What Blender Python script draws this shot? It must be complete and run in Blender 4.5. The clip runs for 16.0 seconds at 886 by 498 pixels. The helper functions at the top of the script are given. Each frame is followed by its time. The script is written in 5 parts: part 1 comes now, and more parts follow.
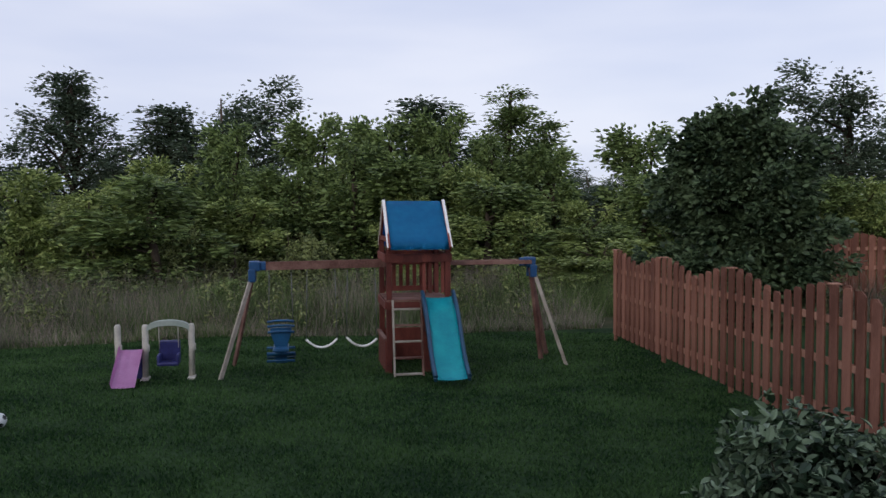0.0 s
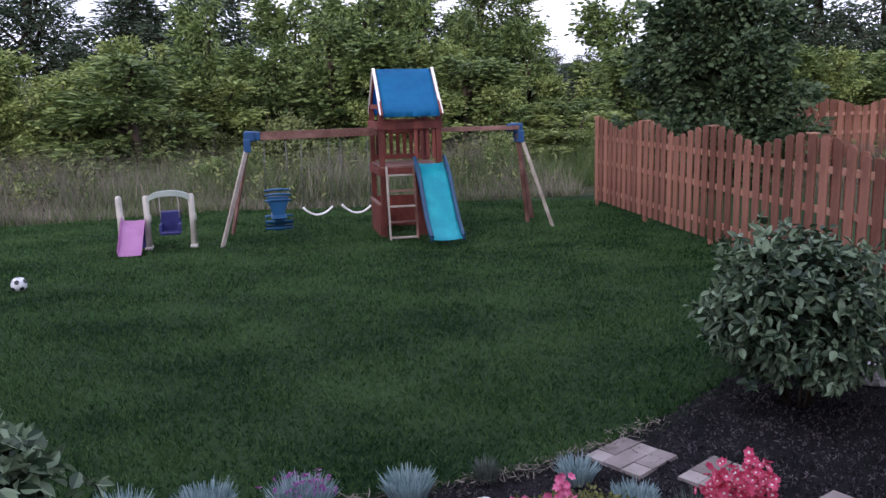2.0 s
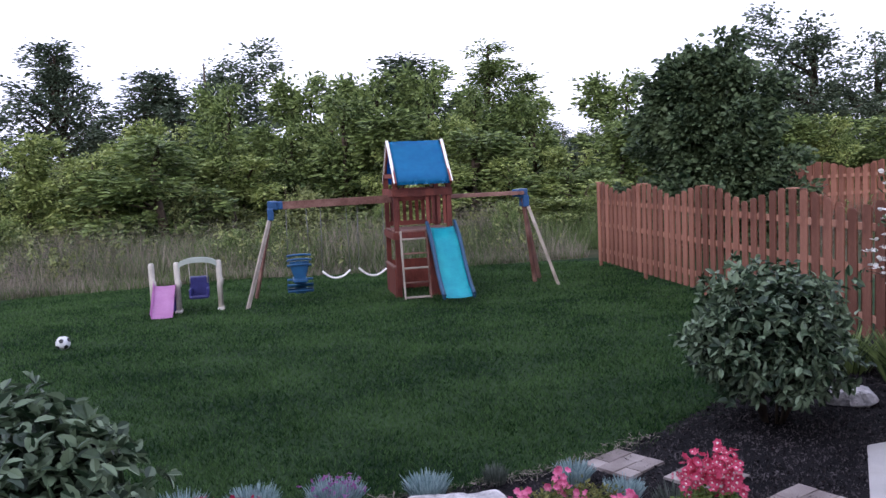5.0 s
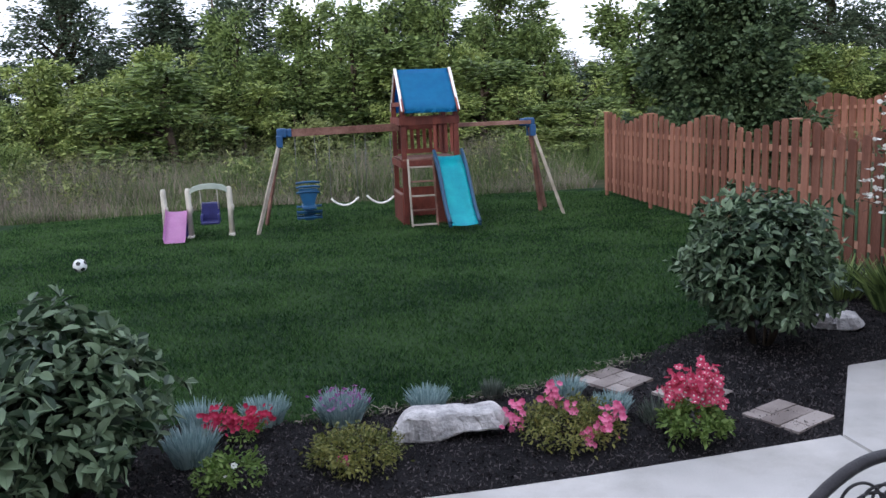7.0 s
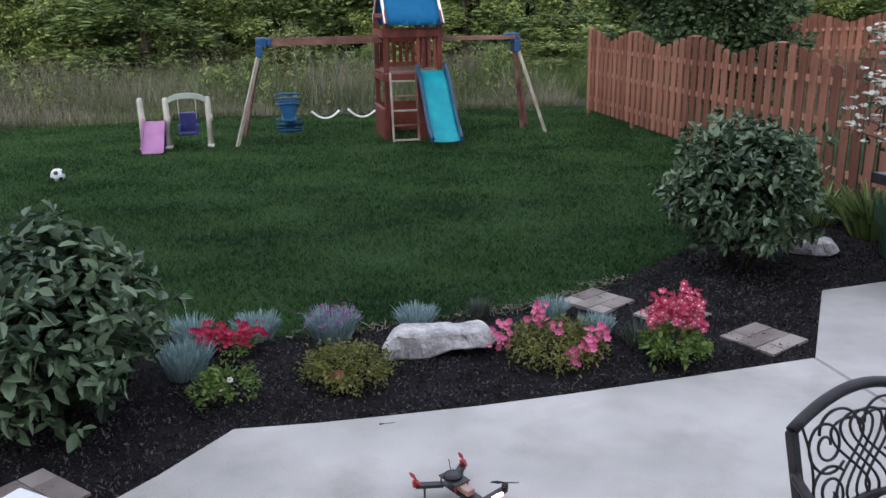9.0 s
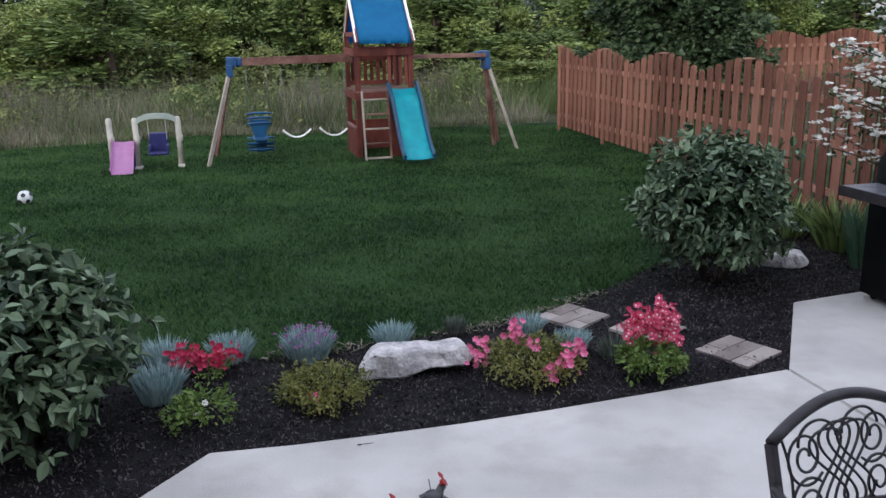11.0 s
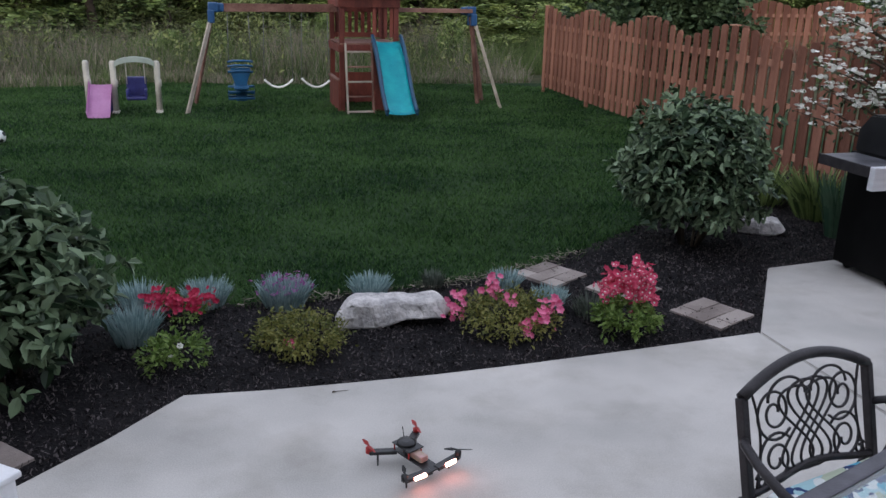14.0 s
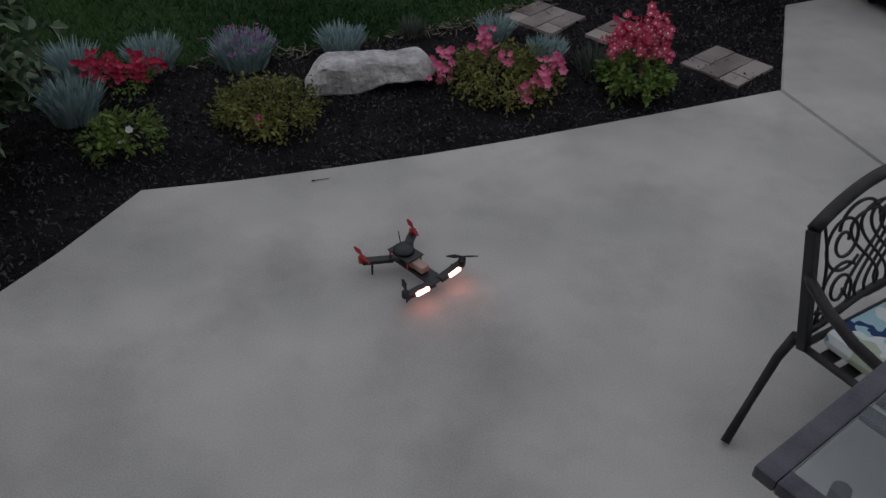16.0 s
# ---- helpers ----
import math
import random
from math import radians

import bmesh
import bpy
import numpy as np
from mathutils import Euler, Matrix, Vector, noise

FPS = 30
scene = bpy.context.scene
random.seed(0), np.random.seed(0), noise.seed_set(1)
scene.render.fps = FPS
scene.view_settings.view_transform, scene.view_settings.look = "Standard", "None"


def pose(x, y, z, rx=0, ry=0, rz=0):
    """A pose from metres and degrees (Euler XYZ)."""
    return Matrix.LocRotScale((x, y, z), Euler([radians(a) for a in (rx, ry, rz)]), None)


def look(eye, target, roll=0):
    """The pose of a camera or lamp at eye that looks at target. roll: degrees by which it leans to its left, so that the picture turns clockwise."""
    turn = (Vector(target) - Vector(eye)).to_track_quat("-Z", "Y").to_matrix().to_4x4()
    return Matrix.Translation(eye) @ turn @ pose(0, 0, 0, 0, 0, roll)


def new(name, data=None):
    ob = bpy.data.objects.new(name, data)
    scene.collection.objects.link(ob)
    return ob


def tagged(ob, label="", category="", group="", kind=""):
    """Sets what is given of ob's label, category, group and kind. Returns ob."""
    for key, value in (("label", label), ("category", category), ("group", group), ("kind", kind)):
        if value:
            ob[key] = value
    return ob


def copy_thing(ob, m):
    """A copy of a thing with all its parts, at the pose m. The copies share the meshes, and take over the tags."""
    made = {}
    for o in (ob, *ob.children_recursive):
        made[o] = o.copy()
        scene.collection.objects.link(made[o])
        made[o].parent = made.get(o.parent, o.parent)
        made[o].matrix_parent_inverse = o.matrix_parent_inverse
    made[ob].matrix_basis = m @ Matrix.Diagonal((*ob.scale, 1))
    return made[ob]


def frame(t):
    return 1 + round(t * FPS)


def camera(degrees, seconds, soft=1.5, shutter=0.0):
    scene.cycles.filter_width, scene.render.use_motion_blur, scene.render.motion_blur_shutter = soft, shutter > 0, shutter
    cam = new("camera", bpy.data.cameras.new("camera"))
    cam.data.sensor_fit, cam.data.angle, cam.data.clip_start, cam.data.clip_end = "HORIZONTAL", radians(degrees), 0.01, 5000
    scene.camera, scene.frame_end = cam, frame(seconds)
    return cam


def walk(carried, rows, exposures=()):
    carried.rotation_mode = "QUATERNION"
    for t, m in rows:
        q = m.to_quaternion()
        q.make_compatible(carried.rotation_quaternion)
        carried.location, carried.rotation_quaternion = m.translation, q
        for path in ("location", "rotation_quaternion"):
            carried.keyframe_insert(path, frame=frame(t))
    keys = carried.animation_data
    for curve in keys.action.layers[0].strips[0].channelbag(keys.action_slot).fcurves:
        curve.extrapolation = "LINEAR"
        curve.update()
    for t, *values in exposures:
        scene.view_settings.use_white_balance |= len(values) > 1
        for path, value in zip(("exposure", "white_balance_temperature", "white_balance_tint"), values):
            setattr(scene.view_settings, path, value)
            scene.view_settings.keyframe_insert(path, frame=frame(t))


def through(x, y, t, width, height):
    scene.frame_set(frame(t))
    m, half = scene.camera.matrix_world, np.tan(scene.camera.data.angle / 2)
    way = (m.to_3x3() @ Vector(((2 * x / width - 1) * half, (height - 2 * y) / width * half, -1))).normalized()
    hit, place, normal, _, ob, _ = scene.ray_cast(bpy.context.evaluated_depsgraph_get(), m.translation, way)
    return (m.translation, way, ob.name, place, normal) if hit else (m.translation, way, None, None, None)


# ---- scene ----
cam = camera(56.0, 16.0)

PATH = [
    (0, (1.043, 2.305, 2.644), (0.725, 4.277, 2.552), -0.3),
    (0.5, (1.094, 2.054, 2.642), (0.796, 4.031, 2.594), 0.2),
    (1, (1.108, 1.959, 2.627), (0.841, 3.937, 2.501), -1.1),
    (1.5, (0.965, 1.839, 2.507), (0.729, 3.818, 2.334), -0.8),
    (2, (0.684, 1.724, 2.336), (0.445, 3.677, 1.974), -1.4),
    (2.5, (0.74, 1.598, 2.33), (0.46, 3.545, 1.968), -1.9),
    (3, (0.798, 1.469, 2.327), (0.524, 3.419, 1.973), -2.0),
    (3.5, (0.753, 1.315, 2.302), (0.523, 3.282, 2.019), -1.8),
    (4, (0.652, 1.134, 2.28), (0.489, 3.115, 2.064), -1.2),
    (4.2, (0.664, 1.072, 2.261), (0.485, 3.055, 2.069), -1.6),
    (6.3, (0.977, 0.56, 2.138), (0.647, 2.525, 1.958), -2.0),
    (6.5, (0.945, 0.554, 2.164), (0.632, 2.516, 1.937), -2.2),
    (7, (0.89, 0.583, 2.174), (0.598, 2.531, 1.828), -2.3),
    (7.5, (0.825, 0.496, 2.254), (0.54, 2.419, 1.787), -2.0),
    (8, (0.803, 0.528, 2.256), (0.53, 2.426, 1.689), -1.9),
    (8.5, (0.792, 0.518, 2.253), (0.524, 2.415, 1.678), -1.5),
    (9, (0.779, 0.525, 2.243), (0.55, 2.434, 1.693), -0.8),
    (9.5, (0.778, 0.528, 2.25), (0.592, 2.446, 1.716), -0.8),
    (9.7, (0.782, 0.546, 2.266), (0.608, 2.467, 1.734), -0.9),
    (11.8, (0.739, 0.528, 2.222), (0.575, 2.456, 1.717), -1.1),
    (12, (0.736, 0.536, 2.217), (0.568, 2.456, 1.684), -1.2),
    (12.5, (0.73, 0.55, 2.214), (0.566, 2.458, 1.637), -0.4),
    (13, (0.674, 0.57, 2.185), (0.598, 2.476, 1.584), 0.9),
    (13.5, (0.682, 0.531, 2.192), (0.604, 2.444, 1.613), 1.8),
    (14, (0.744, 0.529, 2.193), (0.635, 2.433, 1.59), 1.4),
    (14.5, (0.752, 0.572, 2.183), (0.651, 2.451, 1.504), 1.4),
    (15, (0.701, 0.653, 2.166), (0.675, 2.517, 1.442), 2.0),
    (15.5, (0.455, 0.916, 2.197), (0.496, 2.677, 1.25), 3.9),
    (16, (0.526, 1.227, 2.269), (0.544, 2.814, 1.051), 2.1),
]
EXPOSURES = [
    (0, -0.1, 6350, 11), (0.5, -0.05, 6350, 10), (1.5, 0.12, 6250, 10), (2.0, 0.85, 6150, 22), (2.5, 1.05, 6000, 26), (3.5, 1.42, 5900, 29), (4.2, 1.2, 5950, 27),
    (6.3, 0.8, 6300, 12), (7.0, 0.95, 6300, 9), (9.0, 0.86, 6450, 8), (12.0, 0.88, 6400, 9), (13.0, 0.66, 6500, 8), (14.5, 0.42, 6550, 8), (15.0, 0.25, 6600, 8), (15.5, -0.1, 6800, 7), (16.0, -0.6, 7000, 6),
]
walk(cam, [(t, look(e, g, r)) for t, e, g, r in PATH], EXPOSURES)

# ---- world and light: an overcast evening sky ----
world = bpy.data.worlds.new("evening_sky")
scene.world = world
world.use_nodes = True
wn, wl = world.node_tree.nodes, world.node_tree.links
wn.clear()
w_out = wn.new("ShaderNodeOutputWorld")
w_bg = wn.new("ShaderNodeBackground")
w_sky = wn.new("ShaderNodeTexSky")
w_sky.sky_type = "NISHITA"
w_sky.sun_disc = False
w_sky.sun_elevation = radians(24)
w_sky.sun_rotation = radians(205)
w_scale = wn.new("ShaderNodeVectorMath")
w_scale.operation = "SCALE"
w_scale.inputs[3].default_value = 0.10
w_tc = wn.new("ShaderNodeTexCoord")
w_map = wn.new("ShaderNodeMapping")
w_map.inputs["Scale"].default_value = (1.0, 1.0, 5.0)
w_noise = wn.new("ShaderNodeTexNoise")
w_noise.inputs["Scale"].default_value = 1.6
w_noise.inputs["Detail"].default_value = 4
w_ramp = wn.new("ShaderNodeValToRGB")
w_ramp.color_ramp.elements[0].position, w_ramp.color_ramp.elements[0].color = 0.3, (0.54, 0.60, 0.80, 1)
w_ramp.color_ramp.elements[1].position, w_ramp.color_ramp.elements[1].color = 0.7, (0.78, 0.80, 0.91, 1)
w_mix = wn.new("ShaderNodeMix")
w_mix.data_type = "RGBA"
w_mix.inputs[0].default_value = 0.88
wl.new(w_tc.outputs["Generated"], w_map.inputs[0])
wl.new(w_map.outputs[0], w_noise.inputs[0])
wl.new(w_noise.outputs[0], w_ramp.inputs[0])
wl.new(w_sky.outputs[0], w_scale.inputs[0])
wl.new(w_scale.outputs[0], w_mix.inputs[6])
wl.new(w_ramp.outputs[0], w_mix.inputs[7])
wl.new(w_mix.outputs[2], w_bg.inputs[0])
w_bg.inputs[1].default_value = 1.15
wl.new(w_bg.outputs[0], w_out.inputs[0])

sun = new("sun", bpy.data.lights.new("sun", "SUN"))
sun.data.energy = 1.0
sun.data.angle = radians(25)
sun.data.color = (1.0, 0.94, 0.86)
sun.matrix_world = look((-6, -12, 9), (0, 8, 0))


# ---- materials ----
def mat(name, c1, c2, scale=6.0, rough=0.7, bump=0.2, fine=60.0, metal=0.0, island=0.0, per_object=0.0, through=0.0, stretch=(1, 1, 1), spec=0.5, coat=0.0, dist=0.01, lo=0.5, hi=1.0):
    """A surface that varies between two colours at a broad and a fine scale, with fine relief."""
    m = bpy.data.materials.new(name)
    m.use_nodes = True
    n, l = m.node_tree.nodes, m.node_tree.links
    b = n["Principled BSDF"]
    tc = n.new("ShaderNodeTexCoord")
    mp = n.new("ShaderNodeMapping")
    mp.inputs["Scale"].default_value = stretch
    l.new(tc.outputs["Object"], mp.inputs[0])
    big, small = n.new("ShaderNodeTexNoise"), n.new("ShaderNodeTexNoise")
    big.inputs["Scale"].default_value, big.inputs["Detail"].default_value = scale, 3
    small.inputs["Scale"].default_value, small.inputs["Detail"].default_value = fine, 3
    for t in (big, small):
        l.new(mp.outputs[0], t.inputs[0])
    add = n.new("ShaderNodeMath")
    add.operation = "MULTIPLY_ADD"
    l.new(small.outputs[0], add.inputs[0])
    add.inputs[1].default_value = 0.5
    l.new(big.outputs[0], add.inputs[2])
    last = add.outputs[0]
    for amount, node, slot in ((island, "ShaderNodeNewGeometry", "Random Per Island"), (per_object, "ShaderNodeObjectInfo", "Random")):
        if amount:
            g = n.new(node)
            a2 = n.new("ShaderNodeMath")
            a2.operation = "MULTIPLY_ADD"
            l.new(g.outputs[slot], a2.inputs[0])
            a2.inputs[1].default_value = amount
            l.new(last, a2.inputs[2])
            a3 = n.new("ShaderNodeMath")
            a3.operation = "SUBTRACT"
            l.new(a2.outputs[0], a3.inputs[0])
            a3.inputs[1].default_value = amount / 2
            last = a3.outputs[0]
    r = n.new("ShaderNodeValToRGB")
    r.color_ramp.elements[0].position, r.color_ramp.elements[0].color = lo, (*c1, 1)
    r.color_ramp.elements[1].position, r.color_ramp.elements[1].color = hi, (*c2, 1)
    l.new(last, r.inputs[0])
    l.new(r.outputs[0], b.inputs["Base Color"])
    b.inputs["Roughness"].default_value = rough
    b.inputs["Metallic"].default_value = metal
    b.inputs["Specular IOR Level"].default_value = spec
    b.inputs["Coat Weight"].default_value = coat
    if bump:
        bp = n.new("ShaderNodeBump")
        bp.inputs["Strength"].default_value = bump
        bp.inputs["Distance"].default_value = dist
        l.new(small.outputs[0], bp.inputs["Height"])
        l.new(bp.outputs[0], b.inputs["Normal"])
    if through:
        tr = n.new("ShaderNodeBsdfTranslucent")
        l.new(r.outputs[0], tr.inputs[0])
        mx = n.new("ShaderNodeMixShader")
        mx.inputs[0].default_value = through
        l.new(b.outputs[0], mx.inputs[1])
        l.new(tr.outputs[0], mx.inputs[2])
        l.new(mx.outputs[0], n["Material Output"].inputs[0])
    return m


def leafy(name, c1, c2, island=0.6, rough=0.55, spec=0.3, thin=0.25):
    return mat(name, c1, c2, 1.2, rough, 0, 9, island=island, through=thin, spec=spec)


M_lawn = mat("lawn_turf", (0.007, 0.022, 0.007), (0.030, 0.060, 0.020), 0.75, 0.9, 0.5, 14, spec=0.1, dist=0.03, stretch=(0.85, 1.1, 1), lo=0.55, hi=0.95)
M_blade = mat("lawn_blade", (0.011, 0.040, 0.010), (0.082, 0.152, 0.050), 0.75, 0.6, 0, 5, island=0.7, through=0.45, spec=0.1, stretch=(0.85, 1.1, 1), lo=0.55, hi=0.95)
M_meadow = mat("meadow_soil", (0.035, 0.045, 0.02), (0.08, 0.075, 0.045), 1.5, 0.95, 0.5, 20, spec=0.1)
M_straw = mat("dry_grass", (0.085, 0.078, 0.060), (0.33, 0.29, 0.235), 0.35, 0.8, 0, 3, island=0.6, through=0.2, spec=0.1)
M_weed = mat("green_grass", (0.040, 0.075, 0.026), (0.16, 0.215, 0.085), 0.35, 0.8, 0, 3, island=0.6, through=0.2, spec=0.1)
M_mulch = mat("dark_mulch", (0.004, 0.0037, 0.0045), (0.018, 0.016, 0.0175), 3.0, 0.95, 1.0, 55, spec=0.15, dist=0.02)
M_chip = mat("mulch_chip", (0.014, 0.012, 0.014), (0.11, 0.095, 0.095), 5.0, 0.9, 0.3, 90, island=0.9, spec=0.15)
M_concrete = mat("brushed_concrete", (0.39, 0.375, 0.352), (0.58, 0.552, 0.518), 1.1, 0.8, 0.15, 140, spec=0.2, dist=0.003, lo=0.56, hi=0.92)
M_paver = mat("paver_brick", (0.20, 0.165, 0.15), (0.38, 0.33, 0.30), 4, 0.85, 0.4, 130, per_object=0.5, spec=0.2)
M_rock = mat("pale_boulder", (0.26, 0.25, 0.25), (0.74, 0.70, 0.68), 7, 0.85, 0.8, 40, spec=0.2, dist=0.02)
M_fence = mat("cedar_fence", (0.13, 0.053, 0.035), (0.32, 0.145, 0.098), 2.0, 0.75, 0.3, 26, per_object=0.5, stretch=(3, 3, 0.5), spec=0.2)
M_rail = mat("fence_rail", (0.24, 0.11, 0.075), (0.46, 0.25, 0.17), 2.0, 0.8, 0.3, 26, stretch=(3, 3, 0.5), spec=0.2)
M_red = mat("stained_redwood", (0.070, 0.016, 0.012), (0.19, 0.050, 0.036), 3, 0.65, 0.3, 40, per_object=0.4, stretch=(2, 2, 0.7), spec=0.3)
M_beam = mat("weathered_beam", (0.10, 0.045, 0.036), (0.27, 0.155, 0.125), 3, 0.75, 0.3, 40, per_object=0.3, spec=0.2)
M_pale = mat("bare_wood_edge", (0.22, 0.19, 0.155), (0.46, 0.41, 0.35), 4, 0.75, 0.3, 50, spec=0.2)
M_tarp = mat("blue_vinyl", (0.003, 0.165, 0.39), (0.008, 0.225, 0.47), 2.0, 0.5, 0.15, 8, spec=0.35, dist=0.02)
M_bracket = mat("blue_plastic", (0.006, 0.045, 0.13), (0.012, 0.075, 0.20), 8, 0.45, 0.05, 60)
M_white = mat("white_trim", (0.66, 0.65, 0.62), (0.82, 0.81, 0.78), 5, 0.5, 0.1, 60)
M_slide = mat("teal_plastic", (0.004, 0.40, 0.52), (0.02, 0.58, 0.64), 5, 0.32, 0.05, 30)
M_slide_rail = mat("navy_plastic", (0.003, 0.035, 0.08), (0.008, 0.065, 0.13), 5, 0.4, 0.05, 40)
M_glider = mat("blue_glider_plastic", (0.003, 0.045, 0.12), (0.008, 0.085, 0.19), 6, 0.4, 0.05, 40)
M_rope = mat("pale_rope", (0.40, 0.38, 0.34), (0.62, 0.60, 0.55), 30, 0.8, 0.2, 120)
M_chain = mat("swing_chain", (0.10, 0.10, 0.11), (0.22, 0.22, 0.23), 30, 0.5, 0.2, 120, metal=0.6)
M_cream = mat("cream_plastic", (0.34, 0.32, 0.28), (0.56, 0.53, 0.46), 5, 0.5, 0.1, 40)
M_sage = mat("sage_plastic", (0.26, 0.31, 0.28), (0.38, 0.43, 0.38), 5, 0.5, 0.1, 40)
M_pink = mat("pink_plastic", (0.56, 0.25, 0.50), (0.70, 0.37, 0.64), 3, 0.45, 0.05, 40)
M_indigo = mat("indigo_plastic", (0.012, 0.012, 0.08), (0.04, 0.045, 0.18), 5, 0.4, 0.05, 40)
M_ballw = mat("white_leather", (0.62, 0.64, 0.64), (0.8, 0.82, 0.82), 10, 0.5, 0.1, 90)
M_ballb = mat("black_leather", (0.01, 0.012, 0.015), (0.03, 0.03, 0.035), 10, 0.5, 0.1, 90)
M_metal = mat("dark_cast_metal", (0.015, 0.013, 0.015), (0.042, 0.037, 0.040), 12, 0.45, 0.25, 160, metal=0.35)
M_black = mat("black_enamel", (0.002, 0.002, 0.002), (0.006, 0.006, 0.006), 6, 0.6, 0.05, 90, spec=0.1)
M_lid = mat("black_lid_enamel", (0.006, 0.006, 0.007), (0.02, 0.019, 0.022), 6, 0.3, 0.05, 90, spec=0.4)
M_steel = mat("brushed_steel", (0.60, 0.60, 0.63), (0.78, 0.78, 0.81), 4, 0.34, 0.08, 120, metal=0.3, stretch=(0.4, 6, 6))
# dark frame metal with the sky's reflection put into a lighter bluish colour
M_rim_sheen = mat("table_frame_sky_sheen", (0.050, 0.048, 0.058), (0.10, 0.095, 0.115), 12, 0.38, 0.15, 160, metal=0.4)
M_shelf = mat("speckled_shelf", (0.05, 0.05, 0.058), (0.19, 0.19, 0.21), 8, 0.35, 0.05, 180, metal=0.3)
M_maroon = mat("maroon_door", (0.025, 0.006, 0.008), (0.06, 0.014, 0.016), 6, 0.45, 0.05, 60)
M_bark = mat("bark", (0.035, 0.026, 0.020), (0.11, 0.085, 0.065), 6, 0.9, 0.6, 30, stretch=(1, 1, 0.3), spec=0.1)
M_carbon = mat("carbon_plate", (0.005, 0.005, 0.006), (0.018, 0.018, 0.02), 30, 0.4, 0.1, 200)
M_redplastic = mat("red_motor", (0.32, 0.015, 0.015), (0.55, 0.03, 0.03), 20, 0.4, 0.05, 90)
M_batt = mat("battery_wrap", (0.32, 0.25, 0.15), (0.5, 0.30, 0.3), 20, 0.5, 0.05, 90)
M_cloth = mat("house_siding", (0.42, 0.40, 0.37), (0.52, 0.50, 0.46), 2, 0.8, 0.1, 40)
M_navybox = mat("navy_card", (0.008, 0.022, 0.10), (0.014, 0.035, 0.15), 6, 0.4, 0.05, 60)
M_whitecard = mat("white_plastic", (0.70, 0.70, 0.72), (0.82, 0.82, 0.83), 6, 0.5, 0.05, 60)
# old water stains and scuffs in the concrete
cn, cl_ = M_concrete.node_tree.nodes, M_concrete.node_tree.links
c_bsdf = cn["Principled BSDF"]
c_src = c_bsdf.inputs["Base Color"].links[0].from_socket
c_tc, c_no, c_ra, c_mx = cn.new("ShaderNodeTexCoord"), cn.new("ShaderNodeTexNoise"), cn.new("ShaderNodeValToRGB"), cn.new("ShaderNodeMix")
c_no.inputs["Scale"].default_value, c_no.inputs["Detail"].default_value, c_no.inputs["Roughness"].default_value = 2.1, 7, 0.62
c_ra.color_ramp.elements[0].position, c_ra.color_ramp.elements[0].color = 0.30, (0.82, 0.81, 0.79, 1)
c_ra.color_ramp.elements[1].position, c_ra.color_ramp.elements[1].color = 0.52, (1, 1, 1, 1)
c_mx.data_type, c_mx.blend_type = "RGBA", "MULTIPLY"
c_mx.inputs[0].default_value = 1.0
cl_.new(c_tc.outputs["Object"], c_no.inputs[0])
cl_.new(c_no.outputs[0], c_ra.inputs[0])
cl_.new(c_src, c_mx.inputs[6])
cl_.new(c_ra.outputs[0], c_mx.inputs[7])
cl_.new(c_mx.outputs[2], c_bsdf.inputs["Base Color"])
# foliage
L_bush = leafy("viburnum_leaf", (0.022, 0.048, 0.022), (0.22, 0.30, 0.175), 0.9, 0.42, 0.35, 0.1)
# same leaf, with the shade inside the bush put into its colour
L_bush_shade = leafy("viburnum_leaf_shaded", (0.008, 0.018, 0.008), (0.022, 0.04, 0.02), 0.5)
L_maple = leafy("maple_leaf", (0.012, 0.028, 0.012), (0.125, 0.18, 0.09))
L_dark = leafy("dark_tree_leaf", (0.030, 0.052, 0.030), (0.125, 0.165, 0.10))
L_mid = leafy("mid_tree_leaf", (0.036, 0.064, 0.020), (0.25, 0.33, 0.11))
L_lime = leafy("sapling_leaf", (0.075, 0.118, 0.030), (0.40, 0.47, 0.16))
L_olive = leafy("olive_shrub_leaf", (0.050, 0.066, 0.026), (0.29, 0.33, 0.125))
L_grey = leafy("grey_leaf", (0.06, 0.08, 0.06), (0.16, 0.18, 0.15))
L_azalea = leafy("azalea_leaf", (0.085, 0.105, 0.024), (0.27, 0.26, 0.075))
L_colum = leafy("columbine_leaf", (0.085, 0.150, 0.030), (0.22, 0.31, 0.085))
L_dianthus = leafy("blue_grey_leaf", (0.19, 0.29, 0.29), (0.45, 0.57, 0.56))
L_iris = leafy("iris_leaf", (0.045, 0.105, 0.062), (0.12, 0.20, 0.125))
P_pink = leafy("pink_petal", (0.62, 0.07, 0.20), (0.86, 0.26, 0.42))
P_crimson = leafy("crimson_petal", (0.40, 0.012, 0.05), (0.64, 0.06, 0.14))
P_red = leafy("red_petal", (0.48, 0.02, 0.08), (0.78, 0.14, 0.24))
P_white = leafy("white_petal", (0.68, 0.68, 0.62), (0.86, 0.85, 0.80))
P_mauve = leafy("mauve_petal", (0.30, 0.09, 0.28), (0.50, 0.20, 0.46))

M_glass = bpy.data.materials.new("table_glass")
M_glass.use_nodes = True
gb = M_glass.node_tree.nodes["Principled BSDF"]
gb.inputs["Base Color"].default_value = (0.86, 0.92, 0.94, 1)
gb.inputs["Transmission Weight"].default_value = 1.0
gb.inputs["Roughness"].default_value = 0.03
gb.inputs["IOR"].default_value = 1.45

M_led = bpy.data.materials.new("led_strip")
M_led.use_nodes = True
lb = M_led.node_tree.nodes["Principled BSDF"]
lb.inputs["Base Color"].default_value = (1, 0.9, 0.88, 1)
lb.inputs["Emission Color"].default_value = (1.0, 0.30, 0.24, 1)
lb.inputs["Emission Strength"].default_value = 16.0

